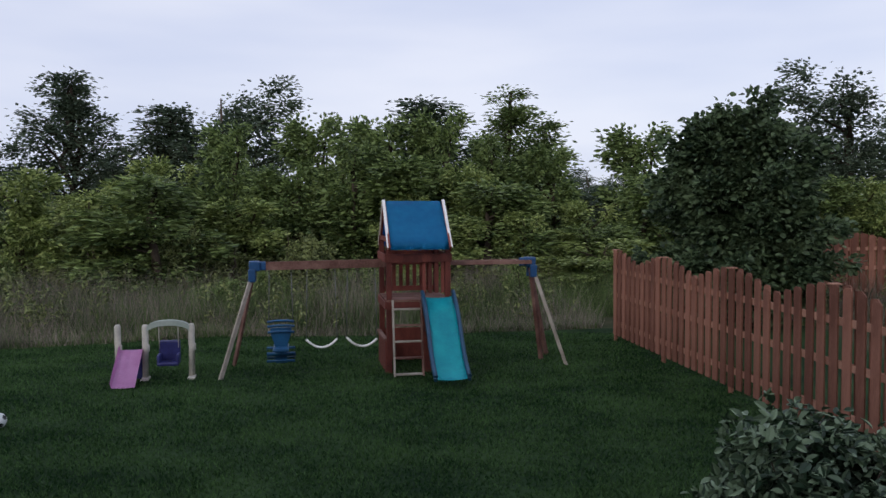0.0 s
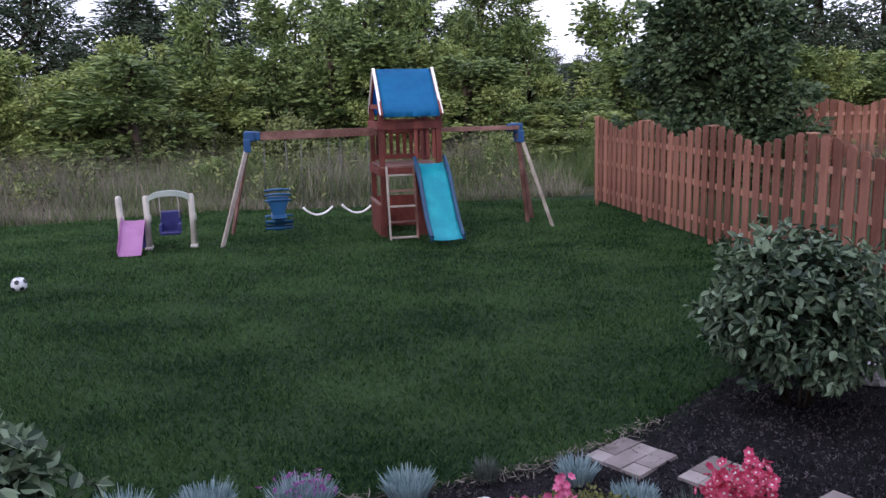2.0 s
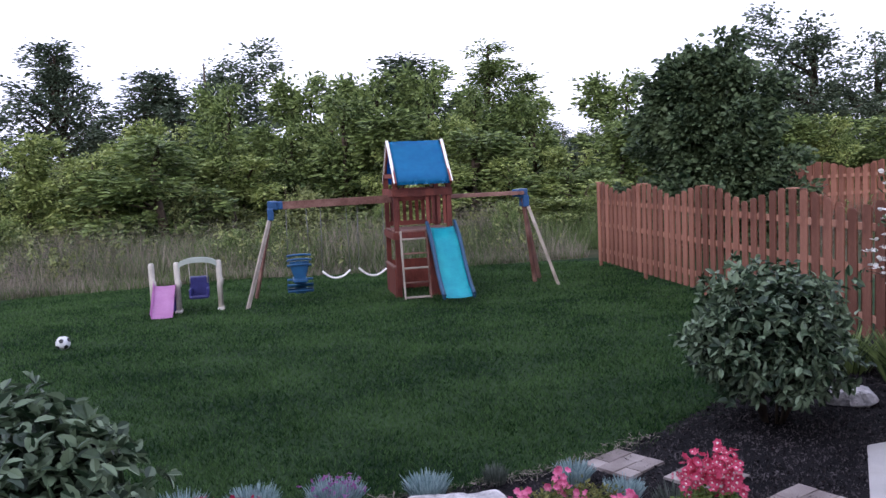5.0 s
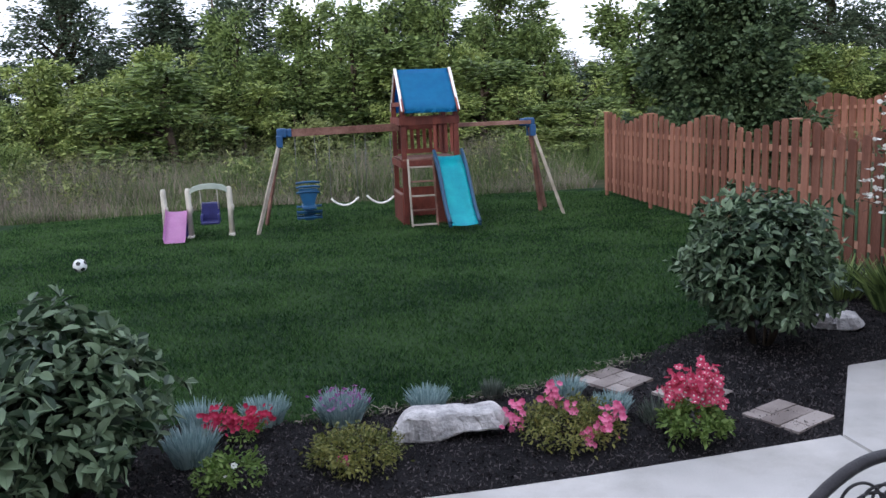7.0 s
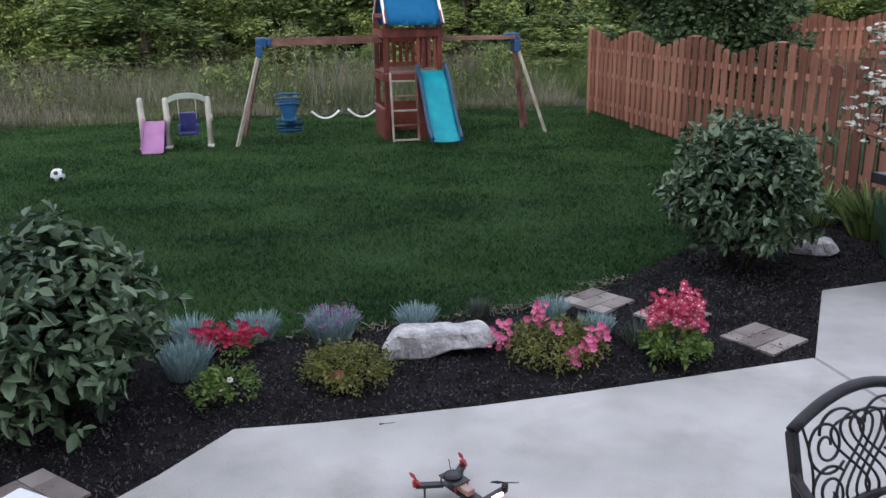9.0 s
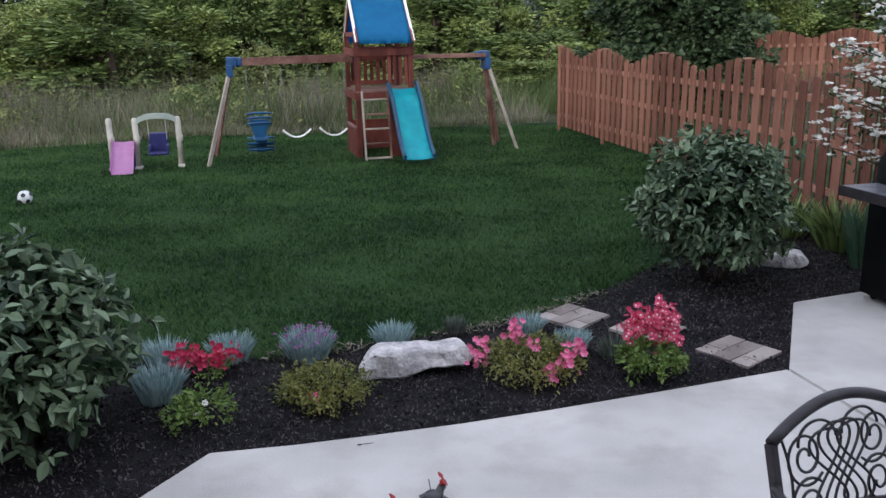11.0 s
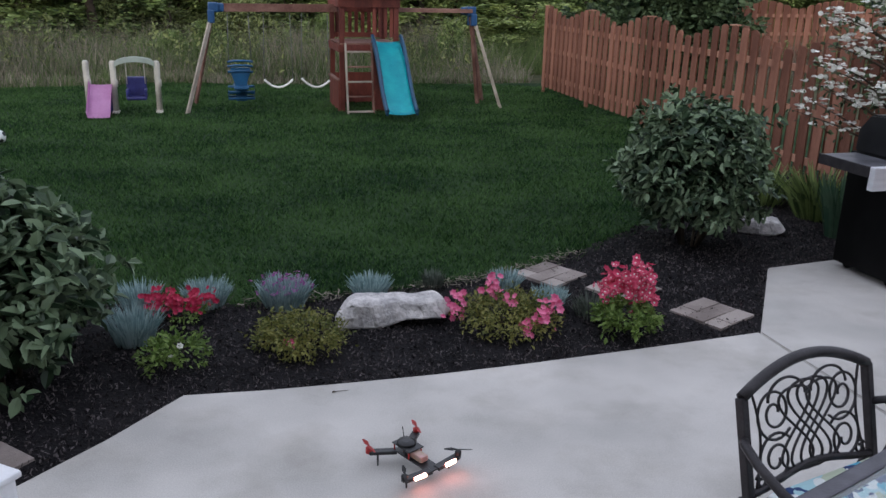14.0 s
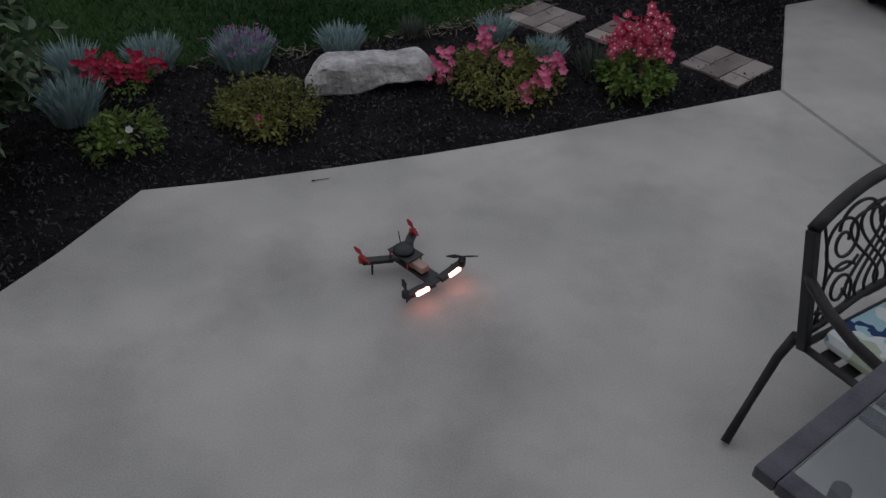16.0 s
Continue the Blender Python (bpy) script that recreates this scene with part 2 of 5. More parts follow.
# printed cushion fabric: blots of white, blue, navy, yellow
M_print = bpy.data.materials.new("printed_fabric")
M_print.use_nodes = True
pn, pl = M_print.node_tree.nodes, M_print.node_tree.links
p_tc, p_v, p_r = pn.new("ShaderNodeTexCoord"), pn.new("ShaderNodeTexVoronoi"), pn.new("ShaderNodeValToRGB")
p_w, p_add = pn.new("ShaderNodeTexNoise"), pn.new("ShaderNodeVectorMath")
p_w.inputs["Scale"].default_value = 9
pl.new(p_tc.outputs["Object"], p_w.inputs[0])
pl.new(p_tc.outputs["Object"], p_add.inputs[0])
p_s = pn.new("ShaderNodeVectorMath")
p_s.operation = "SCALE"
p_s.inputs[3].default_value = 0.22
pl.new(p_w.outputs["Color"], p_s.inputs[0])
pl.new(p_s.outputs[0], p_add.inputs[1])
p_v.inputs["Scale"].default_value = 13
pl.new(p_add.outputs[0], p_v.inputs[0])
p_sep = pn.new("ShaderNodeSeparateColor")
pl.new(p_v.outputs["Color"], p_sep.inputs[0])
pl.new(p_sep.outputs[0], p_r.inputs[0])
p_r.color_ramp.interpolation = "CONSTANT"
p_r.color_ramp.elements[0].position, p_r.color_ramp.elements[0].color = 0.0, (0.75, 0.78, 0.76, 1)
p_r.color_ramp.elements[1].position, p_r.color_ramp.elements[1].color = 0.38, (0.10, 0.42, 0.58, 1)
for pos, col in ((0.58, (0.02, 0.05, 0.15, 1)), (0.70, (0.50, 0.56, 0.42, 1)), (0.82, (0.40, 0.62, 0.66, 1))):
    p_r.color_ramp.elements.new(pos).color = col
pl.new(p_r.outputs[0], pn["Principled BSDF"].inputs["Base Color"])
pn["Principled BSDF"].inputs["Roughness"].default_value = 0.9


# ---- mesh helpers ----
rng = np.random.default_rng(7)


def mesh_of(name, verts, faces, material, smooth=False):
    me = bpy.data.meshes.new(name)
    me.from_pydata([tuple(v) for v in verts], [], [tuple(f) for f in faces])
    me.materials.append(material)
    if smooth:
        me.polygons.foreach_set("use_smooth", [True] * len(me.polygons))
    me.update()
    return me


def quick_mesh(name, verts, n_side, material, smooth=False):
    """A mesh of separate polygons with n_side corners each: verts has shape (count, n_side, 3)."""
    count = len(verts)
    me = bpy.data.meshes.new(name)
    me.vertices.add(count * n_side)
    me.vertices.foreach_set("co", np.asarray(verts, np.float32).ravel())
    me.loops.add(count * n_side)
    me.loops.foreach_set("vertex_index", np.arange(count * n_side, dtype=np.int32))
    me.polygons.add(count)
    me.polygons.foreach_set("loop_start", np.arange(0, count * n_side, n_side, dtype=np.int32))
    me.materials.append(material)
    me.update(calc_edges=True)
    return me


def empty(name, m=None):
    ob = new(name)
    if m is not None:
        ob.matrix_world = m
    return ob


def part(name, data, material, parent, label="", m=None):
    """Links a bmesh or a mesh as one object under a thing or a part."""
    if isinstance(data, bmesh.types.BMesh):
        me = bpy.data.meshes.new(name)
        data.to_mesh(me)
        data.free()
        me.materials.append(material)
    else:
        me = data
    ob = new(name, me)
    if parent is not None:
        ob.parent = parent
    if m is not None:
        ob.matrix_local = m if parent is not None else m
    if label:
        tagged(ob, label)
    return ob


def box(bm, lo, hi, m=None, bevel=0.0):
    vs = [bm.verts.new((x, y, z)) for z in (lo[2], hi[2]) for y in (lo[1], hi[1]) for x in (lo[0], hi[0])]
    fs = [bm.faces.new([vs[i] for i in f]) for f in ((0, 2, 3, 1), (4, 5, 7, 6), (0, 1, 5, 4), (2, 6, 7, 3), (0, 4, 6, 2), (1, 3, 7, 5))]
    if m is not None:
        bmesh.ops.transform(bm, matrix=m, verts=vs)
    if bevel:
        bmesh.ops.bevel(bm, geom=list({e for f in fs for e in f.edges}), offset=bevel, segments=2, affect="EDGES", profile=0.6)
    return bm


def slab(lo, hi, bevel=0.004, m=None):
    return box(bmesh.new(), lo, hi, m, bevel)


def beam(a, b, w, h, bevel=0.006, bm=None, up=(0, 0, 1)):
    """A squared timber from a to b, w wide and h high."""
    a, b = Vector(a), Vector(b)
    d = (b - a).normalized()
    side = d.cross(Vector(up))
    if side.length < 1e-4:
        side = Vector((1, 0, 0))
    side.normalize()
    top = side.cross(d).normalized()
    m = Matrix((( side.x, d.x, top.x, a.x), (side.y, d.y, top.y, a.y), (side.z, d.z, top.z, a.z), (0, 0, 0, 1)))
    return box(bm or bmesh.new(), (-w / 2, 0, -h / 2), (w / 2, (b - a).length, h / 2), m, bevel)


def tube(points, radius, sides=8, bm=None, closed=False):
    """A round bar along points; radius is one number or one for each point."""
    bm = bm or bmesh.new()
    pts = [Vector(p) for p in points]
    n = len(pts)
    rad = radius if hasattr(radius, "__len__") else [radius] * n
    rings, last = [], None
    for i, p in enumerate(pts):
        if closed:
            d = pts[(i + 1) % n] - pts[i - 1]
        else:
            d = pts[min(i + 1, n - 1)] - pts[max(i - 1, 0)]
        d.normalize()
        if last is None:
            s = d.orthogonal().normalized()
        else:
            s = last - d * last.dot(d)
            s = s.normalized() if s.length > 1e-5 else d.orthogonal().normalized()
        last = s
        o = d.cross(s)
        rings.append([bm.verts.new(p + (s * math.cos(2 * math.pi * k / sides) + o * math.sin(2 * math.pi * k / sides)) * rad[i]) for k in range(sides)])
    for i in range(n if closed else n - 1):
        r1, r2 = rings[i], rings[(i + 1) % n]
        for k in range(sides):
            f = bm.faces.new((r1[k], r1[(k + 1) % sides], r2[(k + 1) % sides], r2[k]))
            f.smooth = True
    if not closed:
        bm.faces.new(rings[0][::-1])
        bm.faces.new(rings[-1])
    return bm


def leaves(pos, way, size, ratio=0.55, fold=0.25, droop=0.2, level=1.0):
    """Folded oval leaves, two five-cornered halves each: shape (2 * count, 5, 3)."""
    n = len(pos)
    way = way / np.maximum(np.linalg.norm(way, axis=1, keepdims=True), 1e-6)
    rnd = rng.normal(size=(n, 3)) * 0.6 + np.array((0, 0, level))
    side = np.cross(way, rnd)
    side /= np.maximum(np.linalg.norm(side, axis=1, keepdims=True), 1e-6)
    nrm = np.cross(side, way)
    L = np.asarray(size).reshape(-1, 1) * np.ones((n, 1))
    W = L * ratio / 2
    tip = pos + way * L - nrm * L * droop
    rib = [pos + way * L * f + nrm * (W * fold * k - L * droop * f * f) for f, k in ((0.2, 0.7), (0.5, 1.0), (0.8, 0.6))]
    wide = (0.72, 1.0, 0.62)
    left = np.stack([pos] + [r + side * W * k for r, k in zip(rib, wide)] + [tip], 1)
    right = np.stack([pos, tip] + [r - side * W * k for r, k in zip(rib[::-1], wide[::-1])], 1)
    return np.concatenate([left, right], 0)


def blades(base, height, width, lean=0.25):
    """Grass blades, one triangle each: shape (count, 3, 3)."""
    n = len(base)
    ang = rng.uniform(0, 2 * math.pi, n)
    side = np.stack([np.cos(ang), np.sin(ang), np.zeros(n)], 1) * (width / 2).reshape(-1, 1)
    top = base + np.stack([rng.normal(0, lean, n), rng.normal(0, lean, n), np.ones(n)], 1) * height.reshape(-1, 1)
    return np.stack([base - side, base + side, top], 1)


def inside(poly, x, y):
    """Which of the points x, y lie in a polygon."""
    res = np.zeros(len(x), bool)
    j = len(poly) - 1
    for i in range(len(poly)):
        (xi, yi), (xj, yj) = poly[i], poly[j]
        cut = ((yi > y) != (yj > y)) & (x < (xj - xi) * (y - yi) / (yj - yi + 1e-12) + xi)
        res ^= cut
        j = i
    return res


# ---- ground ----
LAWN = -0.07
PATIO_EDGE = [(-2.15, 2.15), (-1.31, 3.71), (-1.12, 4.08), (-0.91, 4.585), (-0.455, 4.70), (-0.03, 4.835), (0.46, 5.00), (0.98, 5.20), (1.70, 5.50), (2.60, 5.885)]
PATIO_STEP = [(3.09, 7.31), (3.64, 7.57), (4.6, 7.98), (7.5, 9.2)]
BED_BACK = [(-3.6, 5.2), (-2.6, 5.75), (-1.75, 5.95), (-1.04, 6.01), (-0.5, 6.21), (0.14, 6.51), (0.56, 6.71), (1.01, 7.08), (1.51, 7.6), (2.04, 8.28), (2.6, 9.2), (3.2, 10.2), (3.9, 11.0), (4.75, 11.4)]
BED = BED_BACK + [(7.0, 11.4), (7.2, 8.9), (4.6, 7.85), (3.64, 7.45), (3.16, 7.22), (2.62, 5.8), (1.7, 5.38), (0.5, 4.86), (-0.45, 4.58), (-0.84, 4.49), (-1.24, 3.7), (-2.1, 2.0), (-3.6, 2.0)]


def lawn_edge(x):
    """How far back the mown lawn reaches."""
    return np.interp(x, [-30, -10.4, -8.5, -6.6, -3.8, -1.1, 1.8, 6, 30], [13, 16.9, 18.0, 19.2, 19.6, 20.5, 21.6, 22.5, 25])


gx = np.unique(np.concatenate([np.linspace(-3000, -60, 8), np.linspace(-60, 60, 81), np.linspace(60, 3000, 8)]))
gy = np.unique(np.concatenate([np.linspace(-3000, -20, 6), np.linspace(-20, 90, 74), np.linspace(90, 3000, 8)]))
gv = [(x, y, LAWN + (0.05 * noise.noise((x * 0.15, y * 0.15, 0)) if abs(x) < 60 and 23 < y < 90 else 0)) for y in gy for x in gx]
gf = [(j * len(gx) + i, j * len(gx) + i + 1, (j + 1) * len(gx) + i + 1, (j + 1) * len(gx) + i) for j in range(len(gy) - 1) for i in range(len(gx) - 1)]
ground = tagged(new("ground", mesh_of("ground", gv, gf, M_meadow, True)), "weedy meadow soil reaching to the horizon", "ground", kind="structure")

# mown lawn, a sheet just above the soil
lx, ly = np.arange(-30, 6.6, 0.5), np.linspace(0, 1, 50)
lv = [(x, 2.0 + (float(lawn_edge(x)) - 2.0) * s, LAWN + 0.012) for s in ly for x in lx]
lf = [(j * len(lx) + i, j * len(lx) + i + 1, (j + 1) * len(lx) + i + 1, (j + 1) * len(lx) + i) for j in range(len(ly) - 1) for i in range(len(lx) - 1)]
lawn = tagged(new("lawn", mesh_of("lawn", lv, lf, M_lawn, True)), "mown dark green lawn with pale worn patches", "lawn", kind="structure")

n = 330000
bx, by = rng.uniform(-10.5, 4.6, n), 5.2 + 15.5 * rng.uniform(0, 1, n) ** 1.7
keep = ~inside(BED, bx, by) & (by < lawn_edge(bx)) & (bx < 6.5 - (by - 5) * 0.22) & (by > 5.2)
bx, by = bx[keep], by[keep]
tuft = np.array([noise.noise((x * 1.3, y * 1.3, 3)) for x, y in zip(bx, by)])
hgt = rng.uniform(0.020, 0.052, len(bx)) * (1 + 0.6 * tuft)
grass = blades(np.stack([bx, by, np.full(len(bx), LAWN + 0.012)], 1), hgt, rng.uniform(0.006, 0.013, len(bx)) * (0.8 + by / 14), 0.6)
tagged(new("lawn_grass", quick_mesh("lawn_grass", grass, 3, M_blade)), "short green grass blades of the mown lawn", "grass", kind="stuff")

# ragged longer blades along the bed
n = 5000
seg = rng.integers(0, len(BED_BACK) - 1, n)
f = rng.uniform(0, 1, n)
pa, pb = np.array(BED_BACK)[seg], np.array(BED_BACK)[seg + 1]
pp = pa + (pb - pa) * f[:, None] + rng.normal(0, 0.05, (n, 2))
edge = blades(np.stack([pp[:, 0], pp[:, 1], np.full(n, LAWN)], 1), rng.uniform(0.05, 0.11, n), rng.uniform(0.006, 0.012, n), 0.5)
tagged(new("lawn_edge_grass", quick_mesh("lawn_edge_grass", edge, 3, M_blade)), "untrimmed grass along the edge of the bed", "grass", kind="stuff")

n = 500
seg = rng.integers(3, 8, n)
pa, pb = np.array(BED_BACK)[seg], np.array(BED_BACK)[seg + 1]
pp = pa + (pb - pa) * rng.uniform(0, 1, n)[:, None] + rng.normal(0, 0.05, (n, 2)) + np.array((0.03, -0.05))
ang, ln = rng.uniform(0, 6.28, n), rng.uniform(0.02, 0.09, n)
base = np.stack([pp[:, 0], pp[:, 1], rng.uniform(-0.005, 0.025, n)], 1)
d1 = np.stack([np.cos(ang) * ln / 2, np.sin(ang) * ln / 2, rng.normal(0, 0.008, n)], 1)
d2 = np.stack([-np.sin(ang) * 0.003, np.cos(ang) * 0.003, np.full(n, 0.001)], 1)
tagged(new("dead_grass", quick_mesh("dead_grass", np.stack([base - d1 - d2, base + d1 - d2, base + d1 + d2, base - d1 + d2], 1), 4, M_straw)), "bleached dead grass along the trimmed bed edge", "grass", kind="stuff")


# mulch bed
def bed_height(x, y):
    return 0.0 + 0.018 * noise.noise((x * 1.7, y * 1.7, 0)) + 0.012 * noise.noise((x * 9, y * 9, 1))


cx, cy = np.meshgrid(np.arange(-3.6, 7.2, 0.06), np.arange(2.0, 11.5, 0.06))
ok = inside(BED, cx.ravel() + 0.03, cy.ravel() + 0.03).reshape(cx.shape)
index, bv, bf = {}, [], []
for j, i in zip(*np.nonzero(ok)):
    face = []
    for dj, di in ((0, 0), (0, 1), (1, 1), (1, 0)):
        key = (j + dj, i + di)
        if key not in index:
            index[key] = len(bv)
            x, y = -3.6 + 0.06 * key[1], 2.0 + 0.06 * key[0]
            bv.append((x, y, bed_height(x, y) - 0.02))
        face.append(index[key])
    bf.append(face)
tagged(new("mulch_bed", mesh_of("mulch_bed", bv, bf, M_mulch, True)), "flower bed covered with dark brown-black mulch", "flower bed", kind="structure")

n = 120000
hx, hy = rng.uniform(-3.4, 5.5, n), rng.uniform(3.0, 10.5, n)
keep = inside(BED, hx, hy) & ~inside(PATIO_EDGE + PATIO_STEP + [(7.5, -2.0), (-3.8, -2.0)], hx, hy)
hx, hy = hx[keep], hy[keep]
n = len(hx)
ang, ln, wd = rng.uniform(0, 6.28, n), rng.uniform(0.005, 0.026, n), rng.uniform(0.0015, 0.0045, n)
base = np.stack([hx, hy, [bed_height(x, y) - 0.012 for x, y in zip(hx, hy)]], 1)
d1 = np.stack([np.cos(ang) * ln / 2, np.sin(ang) * ln / 2, rng.normal(0, 0.006, n)], 1)
d2 = np.stack([-np.sin(ang) * wd, np.cos(ang) * wd, rng.normal(0, 0.004, n)], 1)
tagged(new("mulch_chips", quick_mesh("mulch_chips", np.stack([base - d1 - d2, base + d1 - d2 * 0.6, base + d1 + d2, base - d1 + d2 * 0.7], 1), 4, M_chip)), "loose chips of shredded dark mulch", "mulch", kind="stuff")


# concrete patio in two pours with an open joint between them
def pour(name, outline):
    bm = bmesh.new()
    low = [bm.verts.new((x, y, -0.14)) for x, y in outline]
    top = [bm.verts.new((x, y, 0.0)) for x, y in outline]
    bm.faces.new(top)
    bm.faces.new(low[::-1])
    for i in range(len(outline)):
        k = (i + 1) % len(outline)
        bm.faces.new((low[i], low[k], top[k], top[i]))
    bmesh.ops.recalc_face_normals(bm, faces=bm.faces)
    rim = [e for e in bm.edges if e.verts[0].co.z > -0.01 and e.verts[1].co.z > -0.01]
    bmesh.ops.bevel(bm, geom=rim, offset=0.008, segments=2, affect="EDGES")
    bmesh.ops.triangulate(bm, faces=bm.faces)
    return part(name, bm, M_concrete, None)


tagged(pour("patio", PATIO_EDGE + [(3.02, 4.62), (4.2, 0.2), (4.5, -2.0), (-3.8, -2.0)]), "pale grey brushed concrete patio slab", "patio", kind="structure")
tagged(pour("patio_side", [(2.612, 5.885)] + PATIO_STEP + [(7.5, -2.0), (4.512, -2.0), (4.212, 0.2), (3.032, 4.62)]), "pale grey concrete patio slab beyond a joint", "patio", kind="structure")

# assumed house wall, unseen behind the camera, closes the place and shades near ground
tagged(part("wall_unseen_house", slab((-11, -2.3, -0.2), (13, -2.02, 7.6), 0.02), M_cloth, None), "assumed pale house wall, unseen, blocking sky behind the camera", "wall", kind="structure")


# ---- fence ----
def picket_mesh(height, name="picket"):
    """A dog-eared board, 0.14 wide and 19 mm thick."""
    w, t, e = 0.077, 0.019, 0.03
    prof = [(-w, 0), (w, 0), (w, height - e), (w - e, height), (-w + e, height), (-w, height - e)]
    v = [(x, 0, z) for x, z in prof] + [(x, t, z) for x, z in prof]
    k = len(prof)
    return mesh_of(name, v, [tuple(range(k)), tuple(range(2 * k - 1, k - 1, -1))] + [(i, i + k, (i + 1) % k + k, (i + 1) % k) for i in range(k)], M_fence)


HEIGHTS = [round(1.30 + 0.02 * i, 2) for i in range(30)]
PICKET = {h: picket_mesh(h) for h in HEIGHTS}


def fence(start, ang, panels, length, z0, z1, label, lift=0.0):
    """A scalloped shadow-box fence: boards on both faces of three rails, dipping between capped posts."""
    f = empty("fence", pose(*start, 0, 0, ang))
    tagged(f, label, "fence")
    total = panels * length
    slope = (z1 - z0) / total
    for p in range(panels + 1):
        x = p * length
        bm = slab((x - 0.045, -0.024, z0 + slope * x - 0.1), (x + 0.045, 0.024, z0 + slope * x + 1.77 + lift), 0.006)
        post = part("post", bm, M_fence, f)
        bm = bmesh.new()
        box(bm, (x - 0.06, -0.06, z0 + slope * x + 1.77 + lift), (x + 0.06, 0.06, z0 + slope * x + 1.79 + lift), None, 0.004)
        part("post_cap", bm, M_rail, post)
    for p in range(panels):
        a, b = p * length + 0.05, (p + 1) * length - 0.05
        for h in (0.28, 0.86, 1.36):
            part("rail", beam((a, 0, z0 + slope * a + h), (b, 0, z0 + slope * b + h), 0.05, 0.09), M_rail, f)
    step = length / 10
    for i in range(int(total / step * 2)):
        x = (i + 0.5) * step / 2
        s = (x / length) % 1.0
        h = 1.50 + 0.24 * abs(math.cos(math.pi * s)) ** 1.2 + lift
        h = min(HEIGHTS, key=lambda k: abs(k - h))
        ob = new("picket", PICKET[h])
        ob.parent = f
        front = i % 2 == 0
        ob.matrix_local = pose(x, -0.0455 if front else 0.0265, z0 + slope * x + 0.04, random.uniform(-0.3, 0.3), random.uniform(-0.4, 0.4), 0)
    return f


fence_dir = math.degrees(math.atan2(-9.2, 2.78))
fence((1.83, 19.75, 0), fence_dir, 7, 2.5, 0.04, -0.08, "reddish cedar shadow-box fence with a scalloped top")
fence((5.6, 24.3, 0), 21.0, 5, 2.6, 0.22, 0.30, "far reddish cedar fence behind the round tree")


# ---- playset ----
PU = 19.0
play = empty("playset", pose(-1.93, 15.45, LAWN, 0, 0, PU))
tagged(play, "redwood play tower with blue canopy, teal slide and swing beam", "playset")
DECK, FRONT, BACK, WID = 1.24, 0.35, 1.55, 0.99
for x in (0.0, WID):
    for y, top in ((FRONT, 2.30), (BACK, 2.30)):
        part("post", slab((x - 0.045, y - 0.045, -0.05), (x + 0.045, y + 0.045, top)), M_red, play)
for i in range(8):
    y = FRONT - 0.05 + i * 0.152
    part("deck_board", slab((-0.04, y, DECK - 0.03), (WID + 0.04, y + 0.142, DECK)), M_beam, play)
for z0, z1 in ((DECK - 0.16, DECK - 0.035), (DECK + 0.62, DECK + 0.76)):
    for y in (FRONT - 0.07, BACK + 0.045):
        part("rail", slab((-0.06, y, z0), (WID + 0.06, y + 0.025, z1)), M_red, play)
    for x in (-0.07, WID + 0.045):
        part("side_rail", slab((x, FRONT - 0.04, z0), (x + 0.025, BACK + 0.04, z1)), M_red, play)
for y in (BACK + 0.02,):
    for i in range(8):
        x = 0.10 + i * 0.125
        part("baluster", slab((x - 0.035, y, DECK + 0.05), (x + 0.035, y + 0.02, DECK + 0.64)), M_red, play)
    part("arched_rail", slab((0.02, y - 0.02, DECK + 0.50), (WID - 0.02, y, DECK + 0.64)), M_red, play)
    part("lower_rail", slab((0.02, y - 0.02, DECK + 0.03), (WID - 0.02, y, DECK + 0.12)), M_red, play)
for i in range(4):
    part("slat", slab((WID - 0.43 + i * 0.105, FRONT - 0.02, DECK + 0.10), (WID - 0.37 + i * 0.105, FRONT, DECK + 0.62)), M_red, play)
# lower walls
part("side_wall", slab((-0.065, FRONT, 0.0), (-0.045, BACK, 0.55)), M_red, play)
part("side_wall_cap", slab((-0.09, FRONT, 0.55), (-0.02, BACK, 0.585)), M_beam, play)
part("front_wall", slab((0.55, FRONT - 0.03, 0.0), (WID, FRONT - 0.01, DECK - 0.16)), M_red, play)
part("back_wall", slab((0.0, BACK - 0.02, 0.0), (WID, BACK, 0.6)), M_red, play)
# ladder
for x in (0.05, 0.52):
    part("ladder_rail", beam((x, 0.0, -0.02), (x, FRONT - 0.1, DECK), 0.03, 0.08), M_pale if x < 0.3 else M_beam, play)
for i in range(5):
    s = 0.03 + i * 0.21
    part("ladder_rung", slab((0.065, (FRONT - 0.1) * s - 0.05, DECK * s), (0.505, (FRONT - 0.1) * s + 0.04, DECK * s + 0.026)), M_beam if i % 2 else M_pale, play)
# roof
RZ, EZ, EV, MID = 2.87, 2.11, 0.12, 0.90
for x in (-0.01, WID + 0.01):
    for y in (EV, 2 * MID - EV):
        part("rafter", beam((x, y, EZ - 0.03), (x, MID, RZ - 0.03), 0.035, 0.09), M_red, play)
    part("roof_tie", slab((x - 0.02, FRONT - 0.05, 2.20), (x + 0.02, BACK + 0.05, 2.28)), M_red, play)
part("ridge_beam", slab((-0.03, MID - 0.02, RZ - 0.12), (WID + 0.03, MID + 0.02, RZ - 0.02)), M_red, play)
bm = bmesh.new()
rows = []
for j in range(17):
    s = j / 8 - 1
    y = MID + s * (MID - EV)
    z = RZ - abs(s) * (RZ - EZ) + 0.015
    if j in (0, 16):
        z -= 0.05
    rows.append([bm.verts.new((-0.02 + (WID + 0.04) * i / 10, y, z - 0.02 * math.sin(math.pi * i / 10) * (1 - abs(abs(s) * 2 - 1)))) for i in range(11)])
for j in range(16):
    for i in range(10):
        bm.faces.new((rows[j][i], rows[j][i + 1], rows[j + 1][i + 1], rows[j + 1][i])).smooth = True
